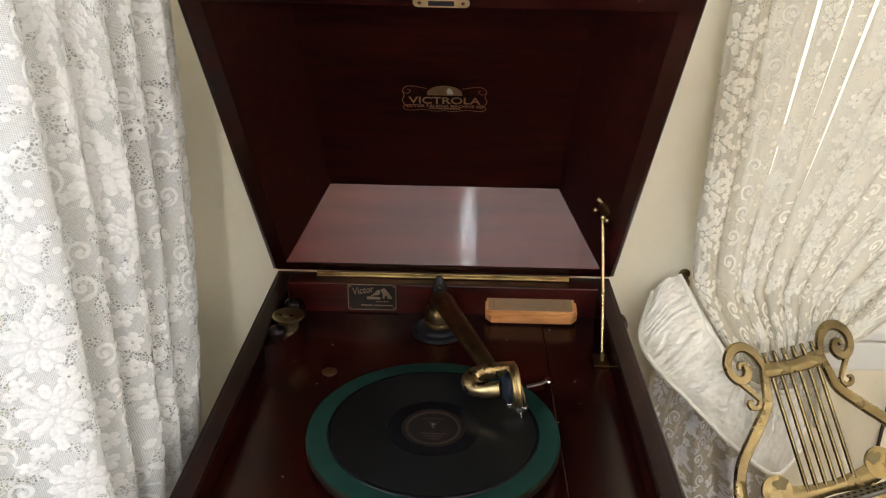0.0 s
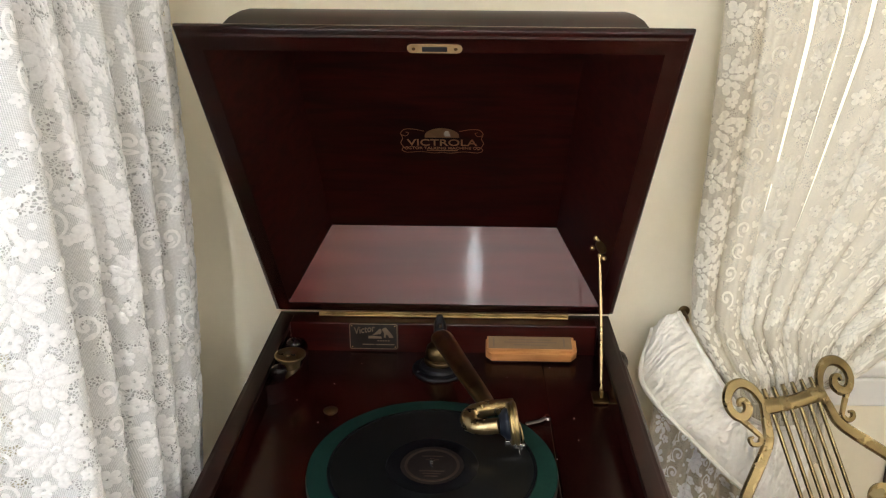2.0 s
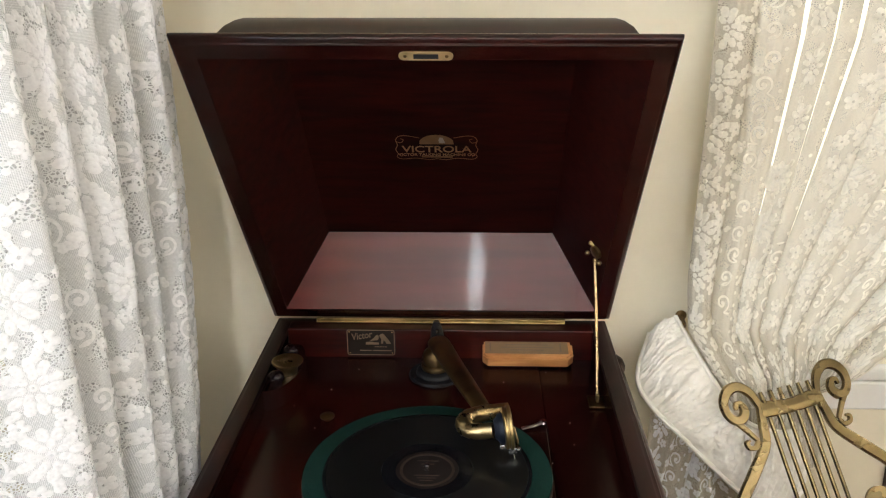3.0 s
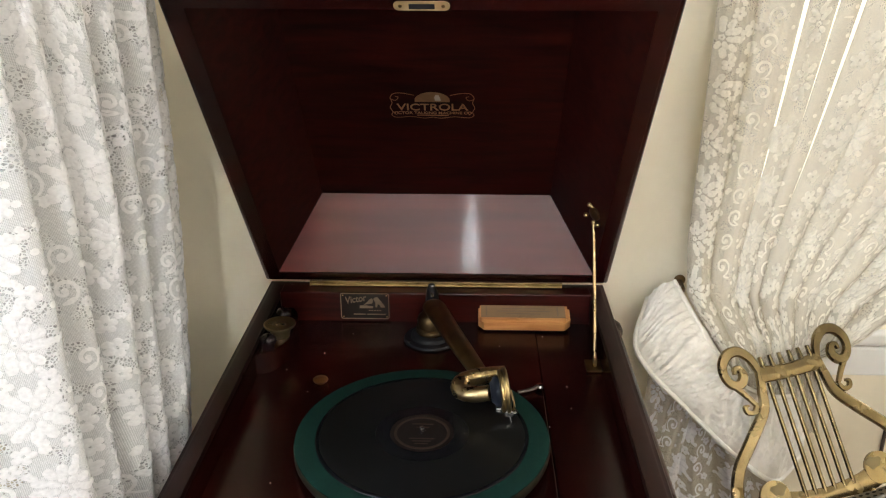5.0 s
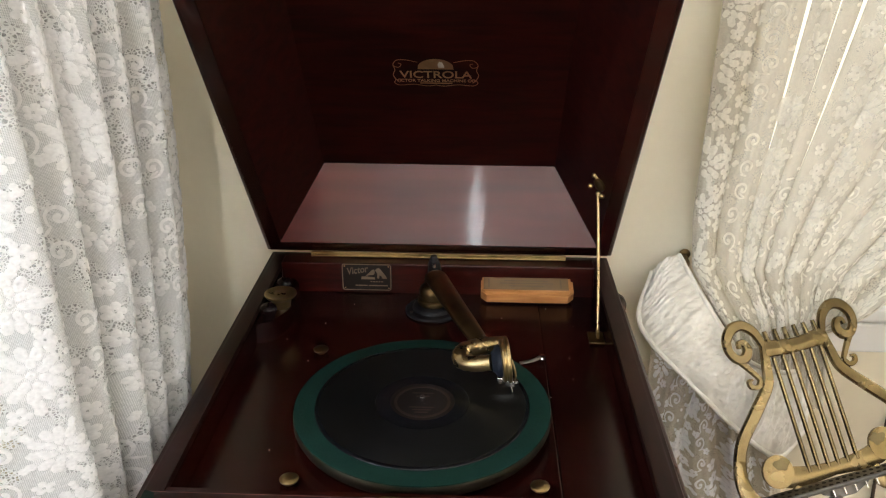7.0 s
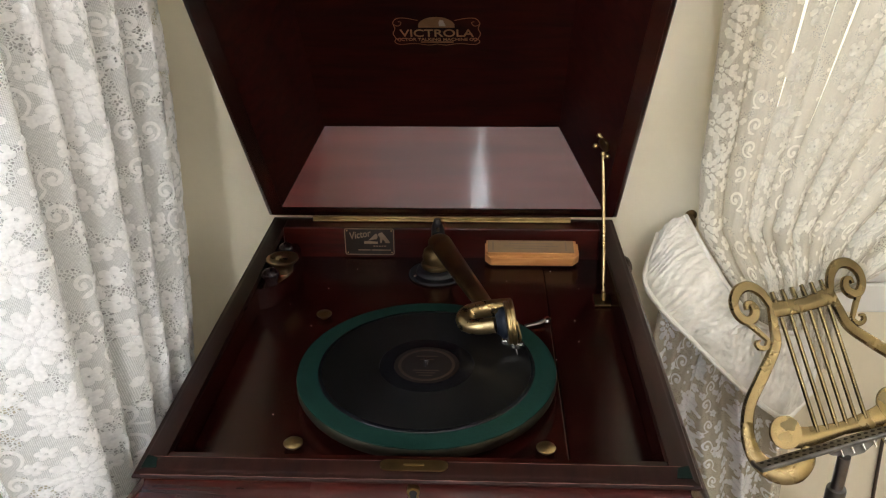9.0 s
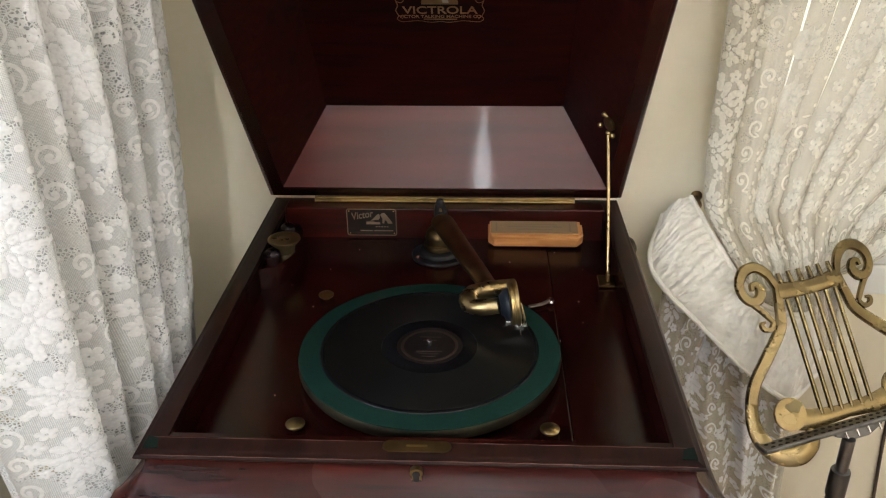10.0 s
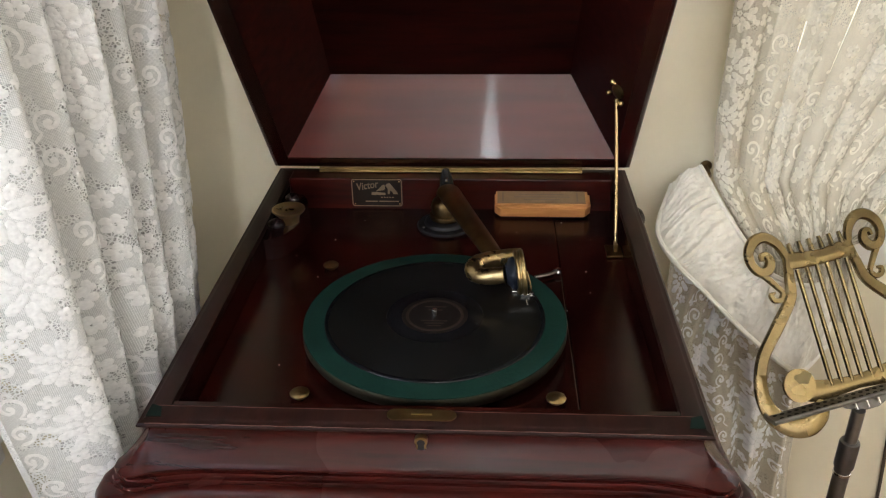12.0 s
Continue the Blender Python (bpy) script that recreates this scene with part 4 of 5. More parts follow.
class Motifs:
    """Lace flowers, leaves and scrolls sewn on a cloth, gathered into one mesh that follows its folds."""

    def __init__(self, surface, lift, keep):
        self.surface, self.lift, self.keep = surface, lift, keep
        self.verts, self.faces, self.uvs, self.weave = [], [], [], []

    def point(self, s, t, rise=1.0):
        e = 0.002
        p = self.surface(s, t)
        n = (self.surface(s + e, t) - p).cross(self.surface(s, t + e) - p)
        n.normalize()
        return p + n * self.lift * rise

    def patch(self, centre, radius_at, rings=3, n=24, hole=0.0, turn=0.0, rise=1.0, weave=1.0):
        """A lobed flat shape round a centre; hole leaves an open middle of that share."""
        cs, ct = centre
        if not self.keep(cs, ct):
            return
        rim = [(cs + radius_at(6.2832 * k / 10) * math.cos(6.2832 * k / 10 + turn), ct + radius_at(6.2832 * k / 10) * math.sin(6.2832 * k / 10 + turn)) for k in range(10)]
        if not all(self.keep(*q) for q in rim):
            return
        base = len(self.verts)
        for r in range(rings + 1):
            f = hole + (1 - hole) * r / rings
            for k in range(n):
                a = 2 * math.pi * k / n
                rad = radius_at(a) * f
                s, t = cs + rad * math.cos(a + turn), ct + rad * math.sin(a + turn)
                self.verts.append(self.point(s, t, rise + 0.8 * rise * math.sin(3.1 * f)))
                self.uvs.append((s, t))
                self.weave.append(weave)
        for r in range(rings):
            for k in range(n):
                j = (k + 1) % n
                self.faces.append((base + r * n + k, base + r * n + j, base + (r + 1) * n + j, base + (r + 1) * n + k))

    def line(self, pts, width):
        if not all(self.keep(*q) for q in pts):
            return
        base = len(self.verts)
        for i, (s, t) in enumerate(pts):
            a, b = pts[max(i - 1, 0)], pts[min(i + 1, len(pts) - 1)]
            d = Vector((b[0] - a[0], b[1] - a[1], 0)).normalized() * (width / 2 * (0.55 + 0.45 * math.sin(math.pi * i / (len(pts) - 1))))
            for q in ((s - d[1], t + d[0]), (s, t), (s + d[1], t - d[0])):
                self.verts.append(self.point(*q, 1.3))
                self.uvs.append(q)
                self.weave.append(1.0)
        for i in range(len(pts) - 1):
            for k in range(2):
                self.faces.append((base + 3 * i + k, base + 3 * i + k + 1, base + 3 * i + k + 4, base + 3 * i + k + 3))

    def rose(self, s, t, r, rnd):
        """A full flower: a loose-woven lobed ground, two rounds of close petals about a heart, leaves round it."""
        turn = rnd.random() * 6.28
        self.patch((s, t), lambda x: r * (0.93 + 0.07 * abs(math.cos(4.5 * x))), 4, 54, 0.15, turn, 0.45, 0.72)
        for count, far, size in ((11, 0.80, 0.25), (7, 0.46, 0.20)):
            for k in range(count):
                a = turn + 6.28 * k / count + rnd.uniform(-0.08, 0.08)
                q = r * far * rnd.uniform(0.95, 1.05)
                z = r * size * rnd.uniform(0.92, 1.06)
                self.patch((s + q * math.cos(a), t + q * 1.1 * math.sin(a)), lambda x, z=z: z * (1.0 + 0.24 * math.cos(2 * x) + 0.06 * math.cos(8 * x + 1)), 2, 24, 0.0, a)
            turn += 0.4
        self.patch((s, t), lambda x: r * 0.17 * (1 + 0.15 * math.cos(5 * x)), 2, 15, 0.3)
        for k in range(5):
            a = turn + 1.26 * k + rnd.uniform(-0.3, 0.3)
            self.leaf(s + r * 1.24 * math.cos(a), t + r * 1.30 * math.sin(a), r * rnd.uniform(0.22, 0.32), a + rnd.uniform(-0.4, 0.4))

    def daisy(self, s, t, r, rnd):
        self.patch((s, t), lambda x: r * (0.60 + 0.40 * abs(math.cos(2.5 * x)) ** 0.6), 3, 40, 0.17, rnd.random() * 6.28)

    def scroll(self, s, t, r, turn, hand, width=0.0036):
        pts = []
        for k in range(27):
            f = k / 26
            a = turn + hand * f * 8.2
            rad = r * (1.0 - 0.86 * f)
            pts.append((s + rad * math.cos(a), t + rad * math.sin(a)))
        self.line(pts, width)
        tail = [(s + r * math.cos(turn) - hand * r * 0.9 * f * math.sin(turn) * -1 * -1, t + r * math.sin(turn) + hand * -1 * r * 0.9 * f * math.cos(turn)) for f in (0, 0.35, 0.7, 1.0)]
        self.line(tail, width * 0.8)
        self.patch((s, t), lambda x: width * 0.75, 1, 10)

    def leaf(self, s, t, r, turn):
        self.patch((s, t), lambda x: r * (0.42 + 0.58 * abs(math.cos(x))) * (1 + 0.08 * math.cos(9 * x)), 2, 22, 0.0, turn)

    def made(self, name, material, parent):
        me = bpy.data.meshes.new(name)
        me.from_pydata(self.verts, [], self.faces)
        me.attributes.new("weave", "FLOAT", "POINT").data.foreach_set("value", self.weave)
        layer = me.uv_layers.new(name="UVMap")
        layer.data.foreach_set("uv", [c for p in me.polygons for v in p.vertices for c in self.uvs[v]])
        me.polygons.foreach_set("use_smooth", [True] * len(me.polygons))
        me.materials.append(material)
        ob = new(name, me)
        ob.parent = parent
        return tagged(ob, "dense white lace flowers, leaves and scrolls", kind="stuff")


def pattern(mo, s1, t0, t1, seed, start=0.0):
    """The lace's repeat, column by column: full flowers with leaves, a chain of small flowers, bare net with dots, a chain of scrolls."""
    rnd = random.Random(seed)
    kinds = (("rose", 0.056), ("flower", 0.029), ("scroll", 0.034), ("dots", 0.014), ("rose", 0.054), ("scroll", 0.036), ("flower", 0.027))
    col, k = start, 0
    while col < s1:
        kind, wide = kinds[k % len(kinds)]
        mid = col + wide / 2
        t = t0 + rnd.uniform(0, 0.06)
        while t < t1:
            if kind == "rose":
                r = rnd.uniform(0.0225, 0.0275)
                mo.rose(mid + rnd.uniform(-0.005, 0.005), t, r, rnd)
                for d in (-0.017, 0.017):
                    mo.daisy(mid + d + rnd.uniform(-0.004, 0.004), t + 0.039 + rnd.uniform(-0.004, 0.004), rnd.uniform(0.008, 0.012), rnd)
                t += rnd.uniform(0.072, 0.086)
            elif kind == "flower":
                mo.daisy(mid + rnd.uniform(-0.006, 0.006), t, rnd.uniform(0.0105, 0.0135), rnd)
                if rnd.random() < 0.5:
                    mo.leaf(mid + rnd.choice((-1, 1)) * 0.014, t + 0.014, rnd.uniform(0.006, 0.009), rnd.uniform(0, 6.28))
                t += rnd.uniform(0.025, 0.033) if rnd.random() < 0.8 else 0.06
            elif kind == "dots":
                mo.patch((mid + rnd.uniform(-0.005, 0.005), t), lambda x: 0.0034, 1, 9)
                t += rnd.uniform(0.016, 0.034)
            else:
                hand = rnd.choice((-1, 1))
                mo.scroll(mid + hand * 0.004, t, rnd.uniform(0.0125, 0.0165), rnd.uniform(0.8, 2.2), hand, 0.0042)
                if rnd.random() < 0.5:
                    mo.daisy(mid - hand * 0.014, t + 0.018, rnd.uniform(0.006, 0.009), rnd)
                t += rnd.uniform(0.034, 0.044) if rnd.random() < 0.85 else 0.075
        col += wide
        k += 1


# the curtain beside the cabinet, hanging in deep soft folds before the west window
LEFT_TOP, LEFT_DROP = 2.25, 2.05


def between(x, table):
    """Straight steps through a table of (x, value)."""
    for (a, p), (b, q) in zip(table, table[1:]):
        if x <= b:
            return p + (q - p) * max(0.0, (x - a) / (b - a))
    return table[-1][1]


def left_fold(f, z):
    """Where a share f of the curtain hangs, counted from its far edge, at height z."""
    f -= 0.6 * (1.15 - min(max(z, 0.5), 1.8)) * f * (1 - f)
    near = between(z, ((0.2, -0.150), (0.60, -0.205), (1.0, -0.264), (2.25, -0.312)))
    far = between(z, ((0.2, 0.02), (0.60, 0.055), (0.83, 0.100), (0.92, 0.126), (1.0, 0.142), (1.10, 0.156), (1.2, 0.165), (2.25, 0.174)))
    u = 6.2832 * (6.3 * f - 0.3 * f ** 3 + 0.10 * math.sin(9.0 * f + 0.9 * z)) + 0.30 * math.sin(3.0 * z + 9.0 * f)
    depth = (0.034 + 0.005 * math.sin(17.0 * f) + 0.006 * f ** 3) * min(1.0, 0.25 + 7.0 * f)
    x = -0.334 - 0.022 * f + depth * math.sin(u + 0.45 * math.sin(u)) + 0.0022 * math.sin(2.0 * u + 5.0 * z)
    return Vector((x, far + (near - far) * f + 0.008 * math.cos(u), z))


LEFT_F = [k / 600 for k in range(601)]
LEFT_S = [0.0]
for f0, f1 in zip(LEFT_F, LEFT_F[1:]):
    LEFT_S.append(LEFT_S[-1] + (left_fold(f1, 1.15) - left_fold(f0, 1.15)).length)
LEFT_W = LEFT_S[-1]
LEFT_F, LEFT_S = np.array(LEFT_F), np.array(LEFT_S)


def left_cloth(s, t):
    """s runs along the cloth itself, through its folds."""
    return left_fold(float(np.interp(s, LEFT_S, LEFT_F)), LEFT_TOP - t)


left_curtain = tagged(new("curtain"), "white floral lace curtain hanging in folds beside the cabinet", "curtain", "lace curtains")
cloth("net", left_cloth, LEFT_W, LEFT_DROP, 560, 110, LACE_NET, left_curtain)
lm = Motifs(left_cloth, 0.0009, lambda s, t: -0.004 < s < LEFT_W - 0.001)
pattern(lm, LEFT_W, 0.60, 1.80, 8, -0.012)
lm.made("lace_pattern", LACE_MOTIF, left_curtain)

# the curtain before the north window, swept into its tie-back: (valleys between its folds, as shares of the width)
VALLEYS = (0.0, 0.22, 0.455, 0.575, 0.645, 0.76, 0.86, 0.94, 1.02, 1.10, 1.20)
SLITS = ((0.455, 0.0065, 1.04), (0.575, 0.0026, 1.17), (0.645, 0.0060, 1.06))   # share, opening, lower end
RIGHT_TOP, RIGHT_DROP = 2.30, 1.60


def spread(f, h):
    """How far from the curtain's free edge a share f of it hangs, h above the tie."""
    if h <= 0:
        return 0.125 * f
    g = 0.525 * (h / 0.525) ** 0.75 if h < 0.55 else 0.5436 + 0.25 * (h - 0.55)
    return 0.125 * f + g * (0.25 * f + 0.5 * f ** 4.5)


SHARES = [1.20 * k / 120 for k in range(121)]
ALONG = [1.25 * spread(f, 0.28) for f in SHARES]
RIGHT_W = ALONG[-1]


def share(s):
    s = min(max(s, 0.0), RIGHT_W)
    k = 0
    while k < 119 and ALONG[k + 1] < s:
        k += 1
    return SHARES[k] + (SHARES[k + 1] - SHARES[k]) * (s - ALONG[k]) / (ALONG[k + 1] - ALONG[k])


def right_fold(f, z, side=0):
    """side: which edge of a slit a share on the slit itself belongs to."""
    edge = between(z, ((0.70, 0.470), (0.80, 0.464), (0.83, 0.452), (0.87, 0.425), (0.91, 0.402), (1.0, 0.397), (1.14, 0.399), (1.36, 0.401), (2.3, 0.405)))
    h = z - 0.82
    x = edge + spread(f, h)
    for c, w, end in SLITS:
        if z > end:
            d = f - c
            sign = side if abs(d) < 1e-6 else (1 if d > 0 else -1)
            x += sign * 0.5 * w * min(1.5, (z - end) / (1.36 - end)) * math.exp(-abs(d) / 0.05)
    k = 0
    while k < len(VALLEYS) - 2 and VALLEYS[k + 1] < f:
        k += 1
    a, b = VALLEYS[k], VALLEYS[k + 1]
    wide = spread(b, h) - spread(a, h)
    bulge = math.sin(math.pi * (f - a) / (b - a))
    y = between(z, ((0.70, 0.312), (0.80, 0.335), (0.88, 0.372), (0.98, 0.392), (2.3, 0.400)))
    y -= min(0.026, 0.42 * wide) * (1.0 if f < 0.455 else between(z, ((0.85, 1.0), (1.10, 0.35), (2.3, 0.35)))) * (0.8 + 0.3 * math.sin(5.0 * k)) * max(0.0, bulge) ** 0.6 * between(z, ((0.80, 1.5), (0.95, 1.7), (1.15, 1.0), (2.3, 1.0)))
    y += max(0.0, 0.6 - f) * (0.0012 * math.sin(70.0 * f + 4.0 * z) + 0.0010 * math.sin(160.0 * f - 6.0 * z))
    return Vector((x, y, z))


def right_cloth(s, t):
    return right_fold(share(s), RIGHT_TOP - t)


right_curtain = tagged(new("curtain"), "cream lace curtain swept aside by a brocade tie-back", "curtain", "lace curtains")
bounds = [0.0] + [c for c, w, end in SLITS] + [1.20]


def width_of_net(f0, f1, wide):
    """The surface of one width of the curtain, between two slits."""
    def at(s, t):
        f = f0 + (f1 - f0) * s / wide
        side = 1 if abs(f - f0) < 1e-6 else -1
        return right_fold(f, RIGHT_TOP - t, side)
    return at


for f0, f1 in zip(bounds, bounds[1:]):
    wide = 1.25 * (spread(f1, 0.28) - spread(f0, 0.28))
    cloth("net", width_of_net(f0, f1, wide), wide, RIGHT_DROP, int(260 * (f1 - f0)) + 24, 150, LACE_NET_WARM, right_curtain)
SLIT_AT = [(1.25 * spread(c, 0.28), RIGHT_TOP - end) for c, w, end in SLITS]
rm = Motifs(right_cloth, -0.0011, lambda s, t: 0.001 < s < RIGHT_W - 0.005 and t < 1.56 and not any(abs(s - c) < 0.003 and t < end + 0.01 for c, end in SLIT_AT))
pattern(rm, RIGHT_W, 0.80, 1.58, 12, -0.020)
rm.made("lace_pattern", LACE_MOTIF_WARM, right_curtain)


def right_skirt(s, t):
    """The same curtain below the tie, falling straight."""
    f = s / 0.40
    p = Vector((0.322 + (0.248 + 0.10 * max(0.0, t - 0.1)) * f, 0.368, 0.80 - 0.75 * t))
    w = 0.013 * min(1.0, 0.3 + 2.0 * t)
    p.y += w * (math.sin(6.2832 * s / 0.075) + 0.5 * math.sin(6.2832 * s / 0.041 + 1))
    p.x += -0.03 * (1 - f) * max(0, 1 - 3 * t) * -1 + 0.01 * math.sin(9 * t + 5 * f)
    return p


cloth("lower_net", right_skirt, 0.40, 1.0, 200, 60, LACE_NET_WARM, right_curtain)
sm = Motifs(lambda s, t: right_skirt(s, min(t / 0.75, 1.0)), -0.0011, lambda s, t: 0.01 < s < 0.39 and t < 0.74)
pattern(sm, 0.40, 0.05, 0.6, 21)
sm.made("lace_pattern", LACE_MOTIF, right_curtain)

# quilted satin tie-back on its brass hook
SATIN, fn, fl, fb = mat("white_brocade_satin")
ftc = fn.new("ShaderNodeTexCoord")
fbig, fvor, ffine = node(fn, "ShaderNodeTexNoise", Scale=24.0, Detail=4.0, Distortion=1.5), node(fn, "ShaderNodeTexVoronoi", Scale=95.0), node(fn, "ShaderNodeTexNoise", Scale=420.0, Detail=2.0)
for nd in (fbig, fvor, ffine):
    fl.new(ftc.outputs["Object"], nd.inputs["Vector"])
frm = ramp(fn, ((0.3, (0.76, 0.705, 0.60)), (0.7, (0.88, 0.835, 0.74))))
fl.new(fbig.outputs[0], frm.inputs[0])
fl.new(frm.outputs[0], fb.inputs["Base Color"])
fb.inputs["Roughness"].default_value, fb.inputs["Specular IOR Level"].default_value = 0.48, 0.3
last = None
for nd, out, strength, distance in ((fbig, 0, 0.7, 0.004), (fvor, 0, 0.55, 0.0025), (ffine, 0, 0.4, 0.0006)):
    bp = node(fn, "ShaderNodeBump", Strength=strength, Distance=distance)
    fl.new(nd.outputs[out], bp.inputs["Height"])
    if last:
        fl.new(last.outputs[0], bp.inputs["Normal"])
    last = bp
fl.new(last.outputs[0], fb.inputs["Normal"])
upper = spline([(0.392, 0.425, 0.912), (0.412, 0.372, 0.880), (0.440, 0.318, 0.840), (0.478, 0.285, 0.800), (0.535, 0.298, 0.772), (0.585, 0.340, 0.755), (0.600, 0.400, 0.755)], 48)
lower = spline([(0.352, 0.425, 0.880), (0.320, 0.345, 0.840), (0.338, 0.298, 0.812), (0.388, 0.278, 0.768), (0.470, 0.262, 0.690), (0.545, 0.272, 0.632), (0.605, 0.330, 0.640)], 48)


NI, NV = 240, 44


def tie_surface(i, v, rise=0.0):
    f = i * 48 / NI
    k = min(int(f), 47)
    up, lo = upper[k].lerp(upper[k + 1], f - k), lower[k].lerp(lower[k + 1], f - k)
    p = up.lerp(lo, v)
    d = (upper[min(k + 2, 48)] - upper[max(k - 1, 0)]).normalized()
    n = d.cross(lo - up).normalized()
    if n.y > 0:
        n = -n
    puff = 0.015 * math.sin(math.pi * v) ** 0.7
    lean = f - 5.0 * (v - 0.5) + 1.2 * noise.noise(Vector((f * 0.2, v * 2.2, 0.4)))
    wr = 0.006 * noise.noise(Vector((lean * 0.5, v * 0.9, 3.1))) + 0.0050 * noise.noise(Vector((lean * 1.1, v * 1.3, 7.7))) + 0.0026 * noise.noise(Vector((lean * 2.3, v * 2.6, 2.2))) + 0.0018 * noise.noise(Vector((f * 1.6, v * 9.0, 1.7))) + 0.0014 * noise.noise(Vector((f * 4.0, v * 24.0, 5.7)))
    return p + n * (puff + wr * min(1.0, 7 * v * (1 - v) + 0.15) + rise)


bm = bmesh.new()
grid = [[bm.verts.new(tie_surface(i, v / NV)) for v in range(NV + 1)] for i in range(NI + 1)]
back = [[bm.verts.new(tie_surface(i, v / NV, -0.006)) for v in range(NV + 1)] for i in range(NI + 1)]
for g in (grid, back):
    for i in range(NI):
        for v in range(NV):
            bm.faces.new((g[i][v], g[i + 1][v], g[i + 1][v + 1], g[i][v + 1]))
for i in range(NI):
    for v in (0, NV):
        bm.faces.new((grid[i][v], grid[i + 1][v], back[i + 1][v], back[i][v]))
tie = tagged(new("curtain_tie_back"), "wide white brocade tie-back with piped edges", "tie-back")
part("band", bm, SATIN, tie, smooth=True)
for edge in (0.0, 1.0):
    part("piping", tube([tie_surface(i, edge, 0.001) for i in range(0, NI + 1, 3)], 0.0042, 8), SATIN, tie, smooth=True)
hook = part("hook", tube(spline([(0.412, 0.470, 0.895), (0.412, 0.440, 0.893), (0.408, 0.424, 0.894), (0.404, 0.416, 0.902)], 12), 0.003, 8), DARK_BRONZE, tie, "dark brass hook", True)
part("rosette", lathe(((0.0, 0.0), (0.009, 0.0), (0.010, 0.002), (0.005, 0.004), (0, 0.005)), pose(0.412, 0.469, 0.895, 90), 16), DARK_BRONZE, hook)

# curtains of the window behind the camera: two plain sheets with a narrow gap
SHEER, hn, hl, hb = mat("plain_sheer")
hn.remove(hb)
h1, h2, h3 = hn.new("ShaderNodeBsdfDiffuse"), hn.new("ShaderNodeBsdfTranslucent"), hn.new("ShaderNodeMixShader")
h1.inputs[0].default_value = h2.inputs[0].default_value = (0.80, 0.75, 0.72, 1)
h3.inputs[0].default_value = 0.0168
hl.new(h1.outputs[0], h3.inputs[1]), hl.new(h2.outputs[0], h3.inputs[2]), hl.new(h3.outputs[0], hn["Material Output"].inputs["Surface"])


def parting(z):
    """Half the gap between the two sheets, widest below the rod."""
    return 0.0060 + 0.027 * math.exp(-((z - 1.84) / 0.17) ** 2)


GAP = 0.058
for side, wide in ((-1, 0.56), (1, 2.70)):
    sheer = tagged(new("curtain"), "plain sheer curtain drawn across the window", "curtain", "sheer curtains")
    cloth("sheet", lambda s, t, side=side: Vector((GAP + side * (s + parting(2.45 - t) * max(0.0, 1 - s / 0.12)), -1.97 + 0.025 * math.sin(s * 52), 2.45 - t)), wide, 2.445, int(wide * 90), 60, SHEER, sheer)

# ---------------------------------------------------------------- lyre music stand
LY_O = Vector((0.5906, 0.1857, 0.6876))
TARNISH = metal("tarnished_brass", (0.20, 0.16, 0.085), (0.11, 0.088, 0.047), 0.42, 60.0)
LY_R, LY_U, LY_N = Vector((0.9518, 0.2852, 0.1128)), Vector((-0.2587, 0.5487, 0.7950)), Vector((0.1649, -0.7859, 0.5960))
stand = tagged(new("music_stand"), "brass lyre music stand on an iron pole", "music stand")


def ly(a, b, c):
    return LY_O + LY_R * a + LY_U * b + LY_N * (c - 0.003)


def bar(name, pts, widths, depth=0.006, n=32, label=""):
    path = spline([(a, b, 0) for a, b in pts], n)
    m = len(widths) - 1
    ws = []
    for k in range(n + 1):
        f = k / n * m
        i = min(int(f), m - 1)
        ws.append(widths[i] + (widths[i + 1] - widths[i]) * (f - i))
    return part(name, ribbon(path, ws, depth, ly), LYRE_BRASS, stand, label, True)


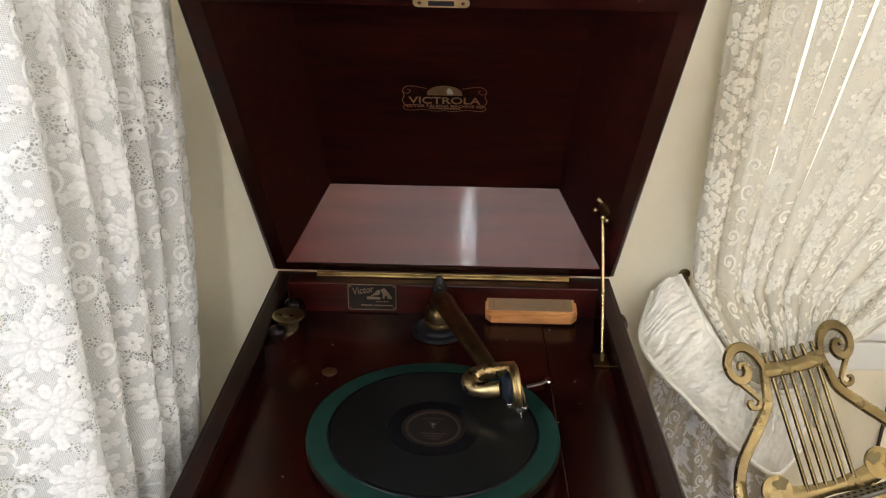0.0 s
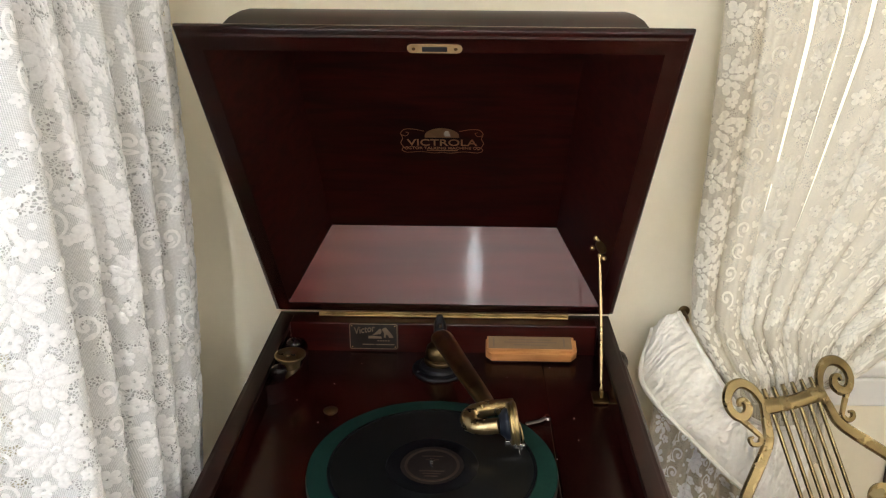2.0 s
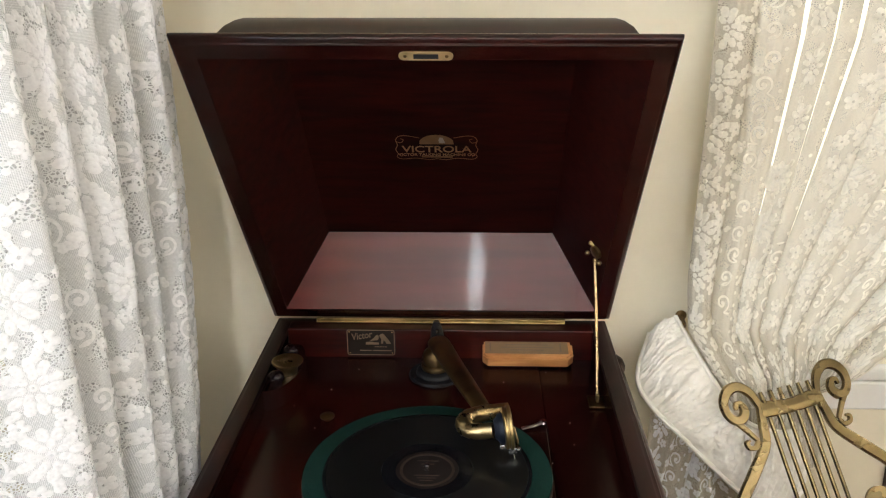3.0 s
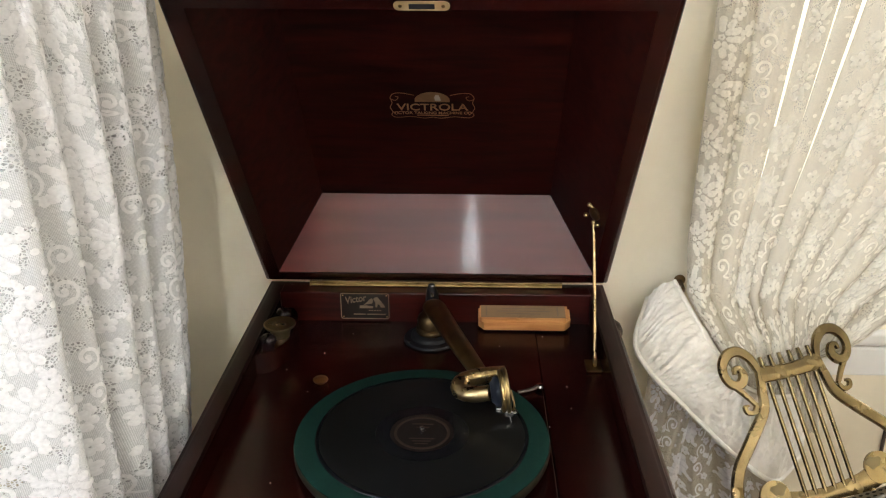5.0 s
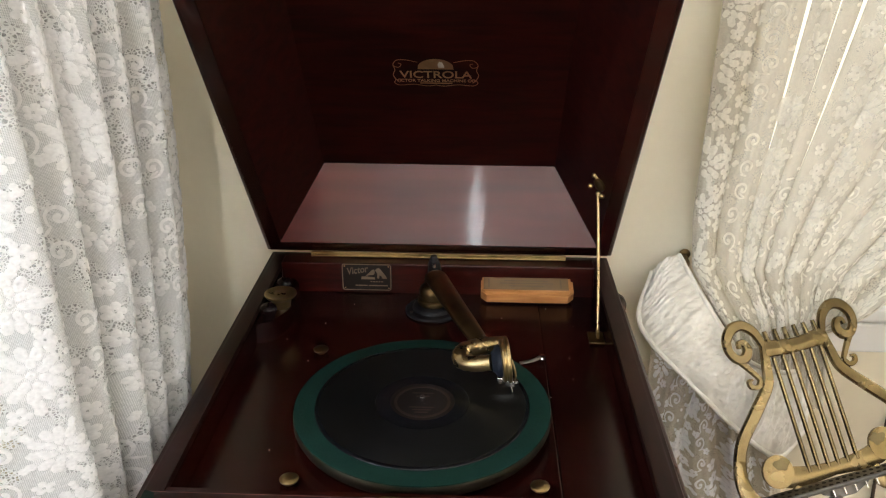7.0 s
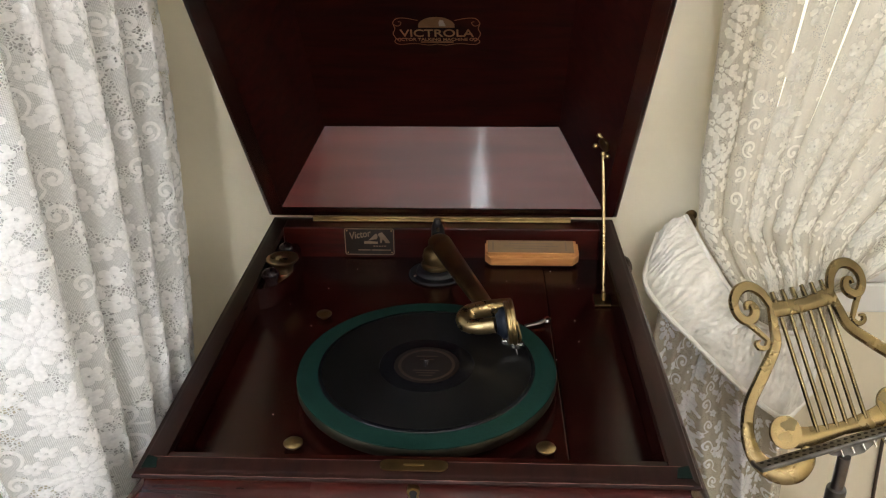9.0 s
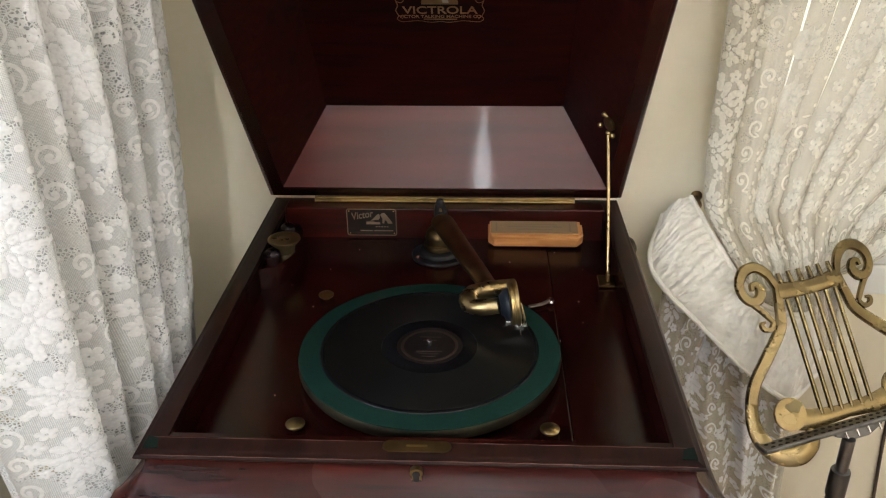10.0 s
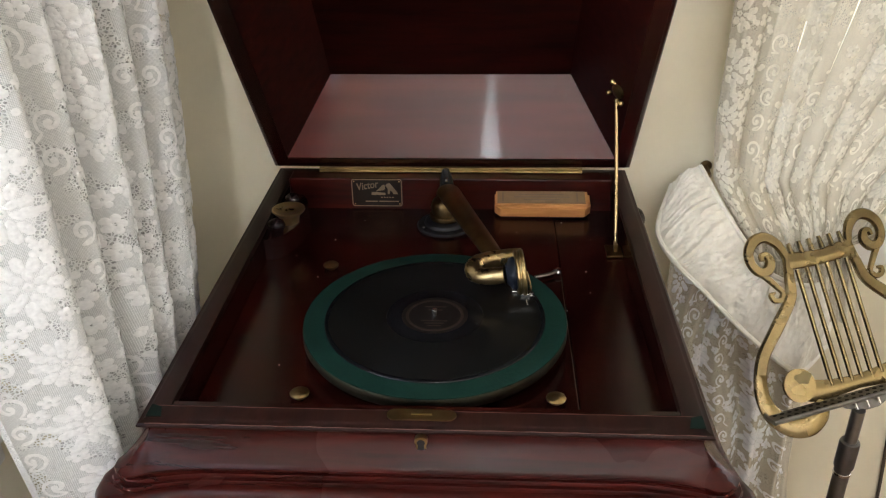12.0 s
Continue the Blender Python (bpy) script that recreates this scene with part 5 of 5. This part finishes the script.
for sx in (-1, 1):
    # arm from the upper scroll down and round to the foot lobe
    bar("arm", [(sx * a, b) for a, b in ((-0.049, 0.190), (-0.054, 0.160), (-0.062, 0.130), (-0.095, 0.094), (-0.127, 0.060), (-0.142, 0.028), (-0.145, -0.002), (-0.136, -0.026), (-0.114, -0.044), (-0.090, -0.046), (-0.070, -0.036), (-0.060, -0.020))], (0.012, 0.015, 0.017, 0.019, 0.018, 0.019, 0.022, 0.026, 0.032, 0.036, 0.030, 0.016), 0.006, 56, "curved cast brass arm")
    # upper volute
    bar("volute", [(sx * a, b) for a, b in ((-0.050, 0.188), (-0.058, 0.210), (-0.074, 0.224), (-0.092, 0.222), (-0.104, 0.208), (-0.105, 0.190), (-0.096, 0.177), (-0.084, 0.176), (-0.076, 0.186), (-0.079, 0.198), (-0.087, 0.199), (-0.089, 0.191))], (0.011, 0.014, 0.016, 0.017, 0.015, 0.013, 0.014, 0.016, 0.015, 0.011, 0.008, 0.005), 0.0062, 60)
    bar("tail", [(sx * a, b) for a, b in ((-0.098, 0.178), (-0.088, 0.166), (-0.078, 0.152), (-0.070, 0.140))], (0.009, 0.009, 0.008, 0.007), 0.0055, 16)
    bar("curl", [(sx * a, b) for a, b in ((-0.070, 0.140), (-0.077, 0.131), (-0.087, 0.133), (-0.089, 0.141), (-0.083, 0.143))], (0.007, 0.008, 0.008, 0.007, 0.004), 0.0055, 18)
    # lower lobe
    lobe = [(sx * (-0.088 + 0.024 * math.cos(radians(a))), 0.008 + 0.024 * math.sin(radians(a))) for a in range(0, 360, 15)]
    part("lobe", plate(lobe, 0.0055, ly), LYRE_BRASS, stand)
    blot = [(sx * (-0.080 + (0.0125 + 0.0022 * math.sin(3.0 * radians(a))) * math.cos(radians(a))), 0.017 + (0.0085 + 0.0015 * math.cos(5.0 * radians(a))) * math.sin(radians(a))) for a in range(0, 360, 12)]
    part("tarnish", plate(blot, 0.0002, lambda a, b, c: ly(a, b, 0.0056 + c)), TARNISH, stand, "dark tarnish on the brass")
bar("upper_bar", [(-0.050, 0.182), (0.0, 0.178), (0.050, 0.182)], (0.026, 0.022, 0.026), 0.0064, 12)
bar("lower_bar", [(-0.088, 0.004), (-0.06, -0.006), (0.0, -0.008), (0.06, -0.006), (0.088, 0.004)], (0.036, 0.030, 0.019, 0.030, 0.036), 0.0050, 24)
for k in range(6):
    a = -0.040 + 0.016 * k
    part("string", tube([ly(a, 0.168, 0.003), ly(a, -0.004, 0.003)], 0.0033, 10), EDGE_BRASS, stand, smooth=True)
    part("tine", tube([ly(a * 1.02, 0.190, 0.003), ly(a * 1.02 - 0.001, 0.208, 0.003)], [0.0042, 0.0030], 8), LYRE_BRASS, stand, smooth=True)
# perforated ledge, level, standing out from the foot of the lyre
LEDGE_OUT = Vector((0.205, -0.977, 0.30)).normalized()


def on_ledge(a, b, c):
    return ly(a, -0.020, 0.004) + LEDGE_OUT * b + Vector((0, 0, c))


HOLE_DARK = plain("dark_opening", (0.035, 0.030, 0.022), 0.8, 0.2, 80, gloss=0.1)
LEDGE_METAL = metal("dull_grey_brass", (0.23, 0.21, 0.165), (0.12, 0.105, 0.08), 0.36, 40.0)
ledge = part("ledge", plate([(-0.148, 0.0), (0.148, 0.0), (0.150, 0.026), (-0.150, 0.026)], 0.0025, lambda a, b, c: on_ledge(a, b, c - 0.0025)), LEDGE_METAL, stand, "brass perforated ledge")
for k in range(26):
    for r in range(2):
        hole = [(-0.140 + 0.0112 * k + 0.0050 * r + 0.0034 * math.cos(radians(q)), 0.007 + 0.0105 * r + 0.0026 * math.sin(radians(q))) for q in range(0, 360, 45)]
        part("perforation", plate(hole, 0.0006, on_ledge), HOLE_DARK, ledge)
part("ledge_edge", tube([on_ledge(-0.152, 0.027, 0.001), on_ledge(0.152, 0.027, 0.001)], 0.0034, 8), IRON, ledge, smooth=True)
part("ledge_hook", tube(spline([on_ledge(-0.150, 0.0, 0.001), on_ledge(-0.154, 0.012, 0.003), on_ledge(-0.152, 0.027, 0.001)], 8), 0.0030, 8), IRON, ledge, smooth=True)
for k in range(5):
    part("peg", tube([ly(-0.02 + 0.018 * k, -0.030, 0.013), ly(-0.02 + 0.018 * k, -0.044, 0.015)], 0.0017, 8), STEEL, stand, smooth=True)
clamp = part("clamp", plate([(-0.045, -0.026), (0.05, -0.026), (0.040, -0.038), (0.016, -0.048), (-0.010, -0.048), (-0.030, -0.040)], 0.008, lambda a, b, c: ly(a, b, 0.002 + c)), IRON, stand)
POLE_X, POLE_Y = 0.588, 0.150
POLE_GREY = metal("grey_steel", (0.34, 0.33, 0.31), (0.22, 0.21, 0.20), 0.35)
part("pole", tube([Vector((POLE_X, POLE_Y, 0.02)), Vector((POLE_X, POLE_Y, 0.655))], 0.0092, 16), POLE_GREY, stand, "grey steel inner pole", True)
part("ring", lathe(((0.0118, 0.536), (0.0126, 0.5365), (0.0126, 0.5405), (0.0118, 0.541)), pose(POLE_X, POLE_Y, 0), 24, hollow=True), STEEL, stand, "pale metal ring", True)
part("outer_pole", lathe(((0.0105, 0.03), (0.0115, 0.034), (0.0115, 0.549), (0.0138, 0.550), (0.0142, 0.552), (0.0142, 0.594), (0.0134, 0.597), (0.009, 0.598)), pose(POLE_X, POLE_Y, 0), 24), IRON, stand, "iron tube with a clamping collar", True)
for k in range(3):
    a = radians(90 + 120 * k)
    part("foot", tube(spline([(POLE_X, POLE_Y, 0.10), (POLE_X + 0.07 * math.cos(a), POLE_Y + 0.07 * math.sin(a), 0.085), (POLE_X + 0.16 * math.cos(a), POLE_Y + 0.16 * math.sin(a), 0.008)], 10), 0.007, 10), IRON, stand, smooth=True)

# thin cord down the wall below the window
CORD = plain("brown_cord", (0.055, 0.035, 0.022), 0.6, 0.2, 80, 0.05)
cord = tube(spline([(0.812, 0.4655, 0.715), (0.815, 0.4655, 0.52), (0.826, 0.4655, 0.345), (0.837, 0.4655, 0.225), (0.846, 0.463, 0.10), (0.852, 0.450, 0.012), (0.862, 0.400, 0.0035), (0.885, 0.360, 0.0035)], 40), 0.0034, 8)
tagged(part("cord", cord, CORD, smooth=True), "thin brown cord hanging down the cream wall", "cord")
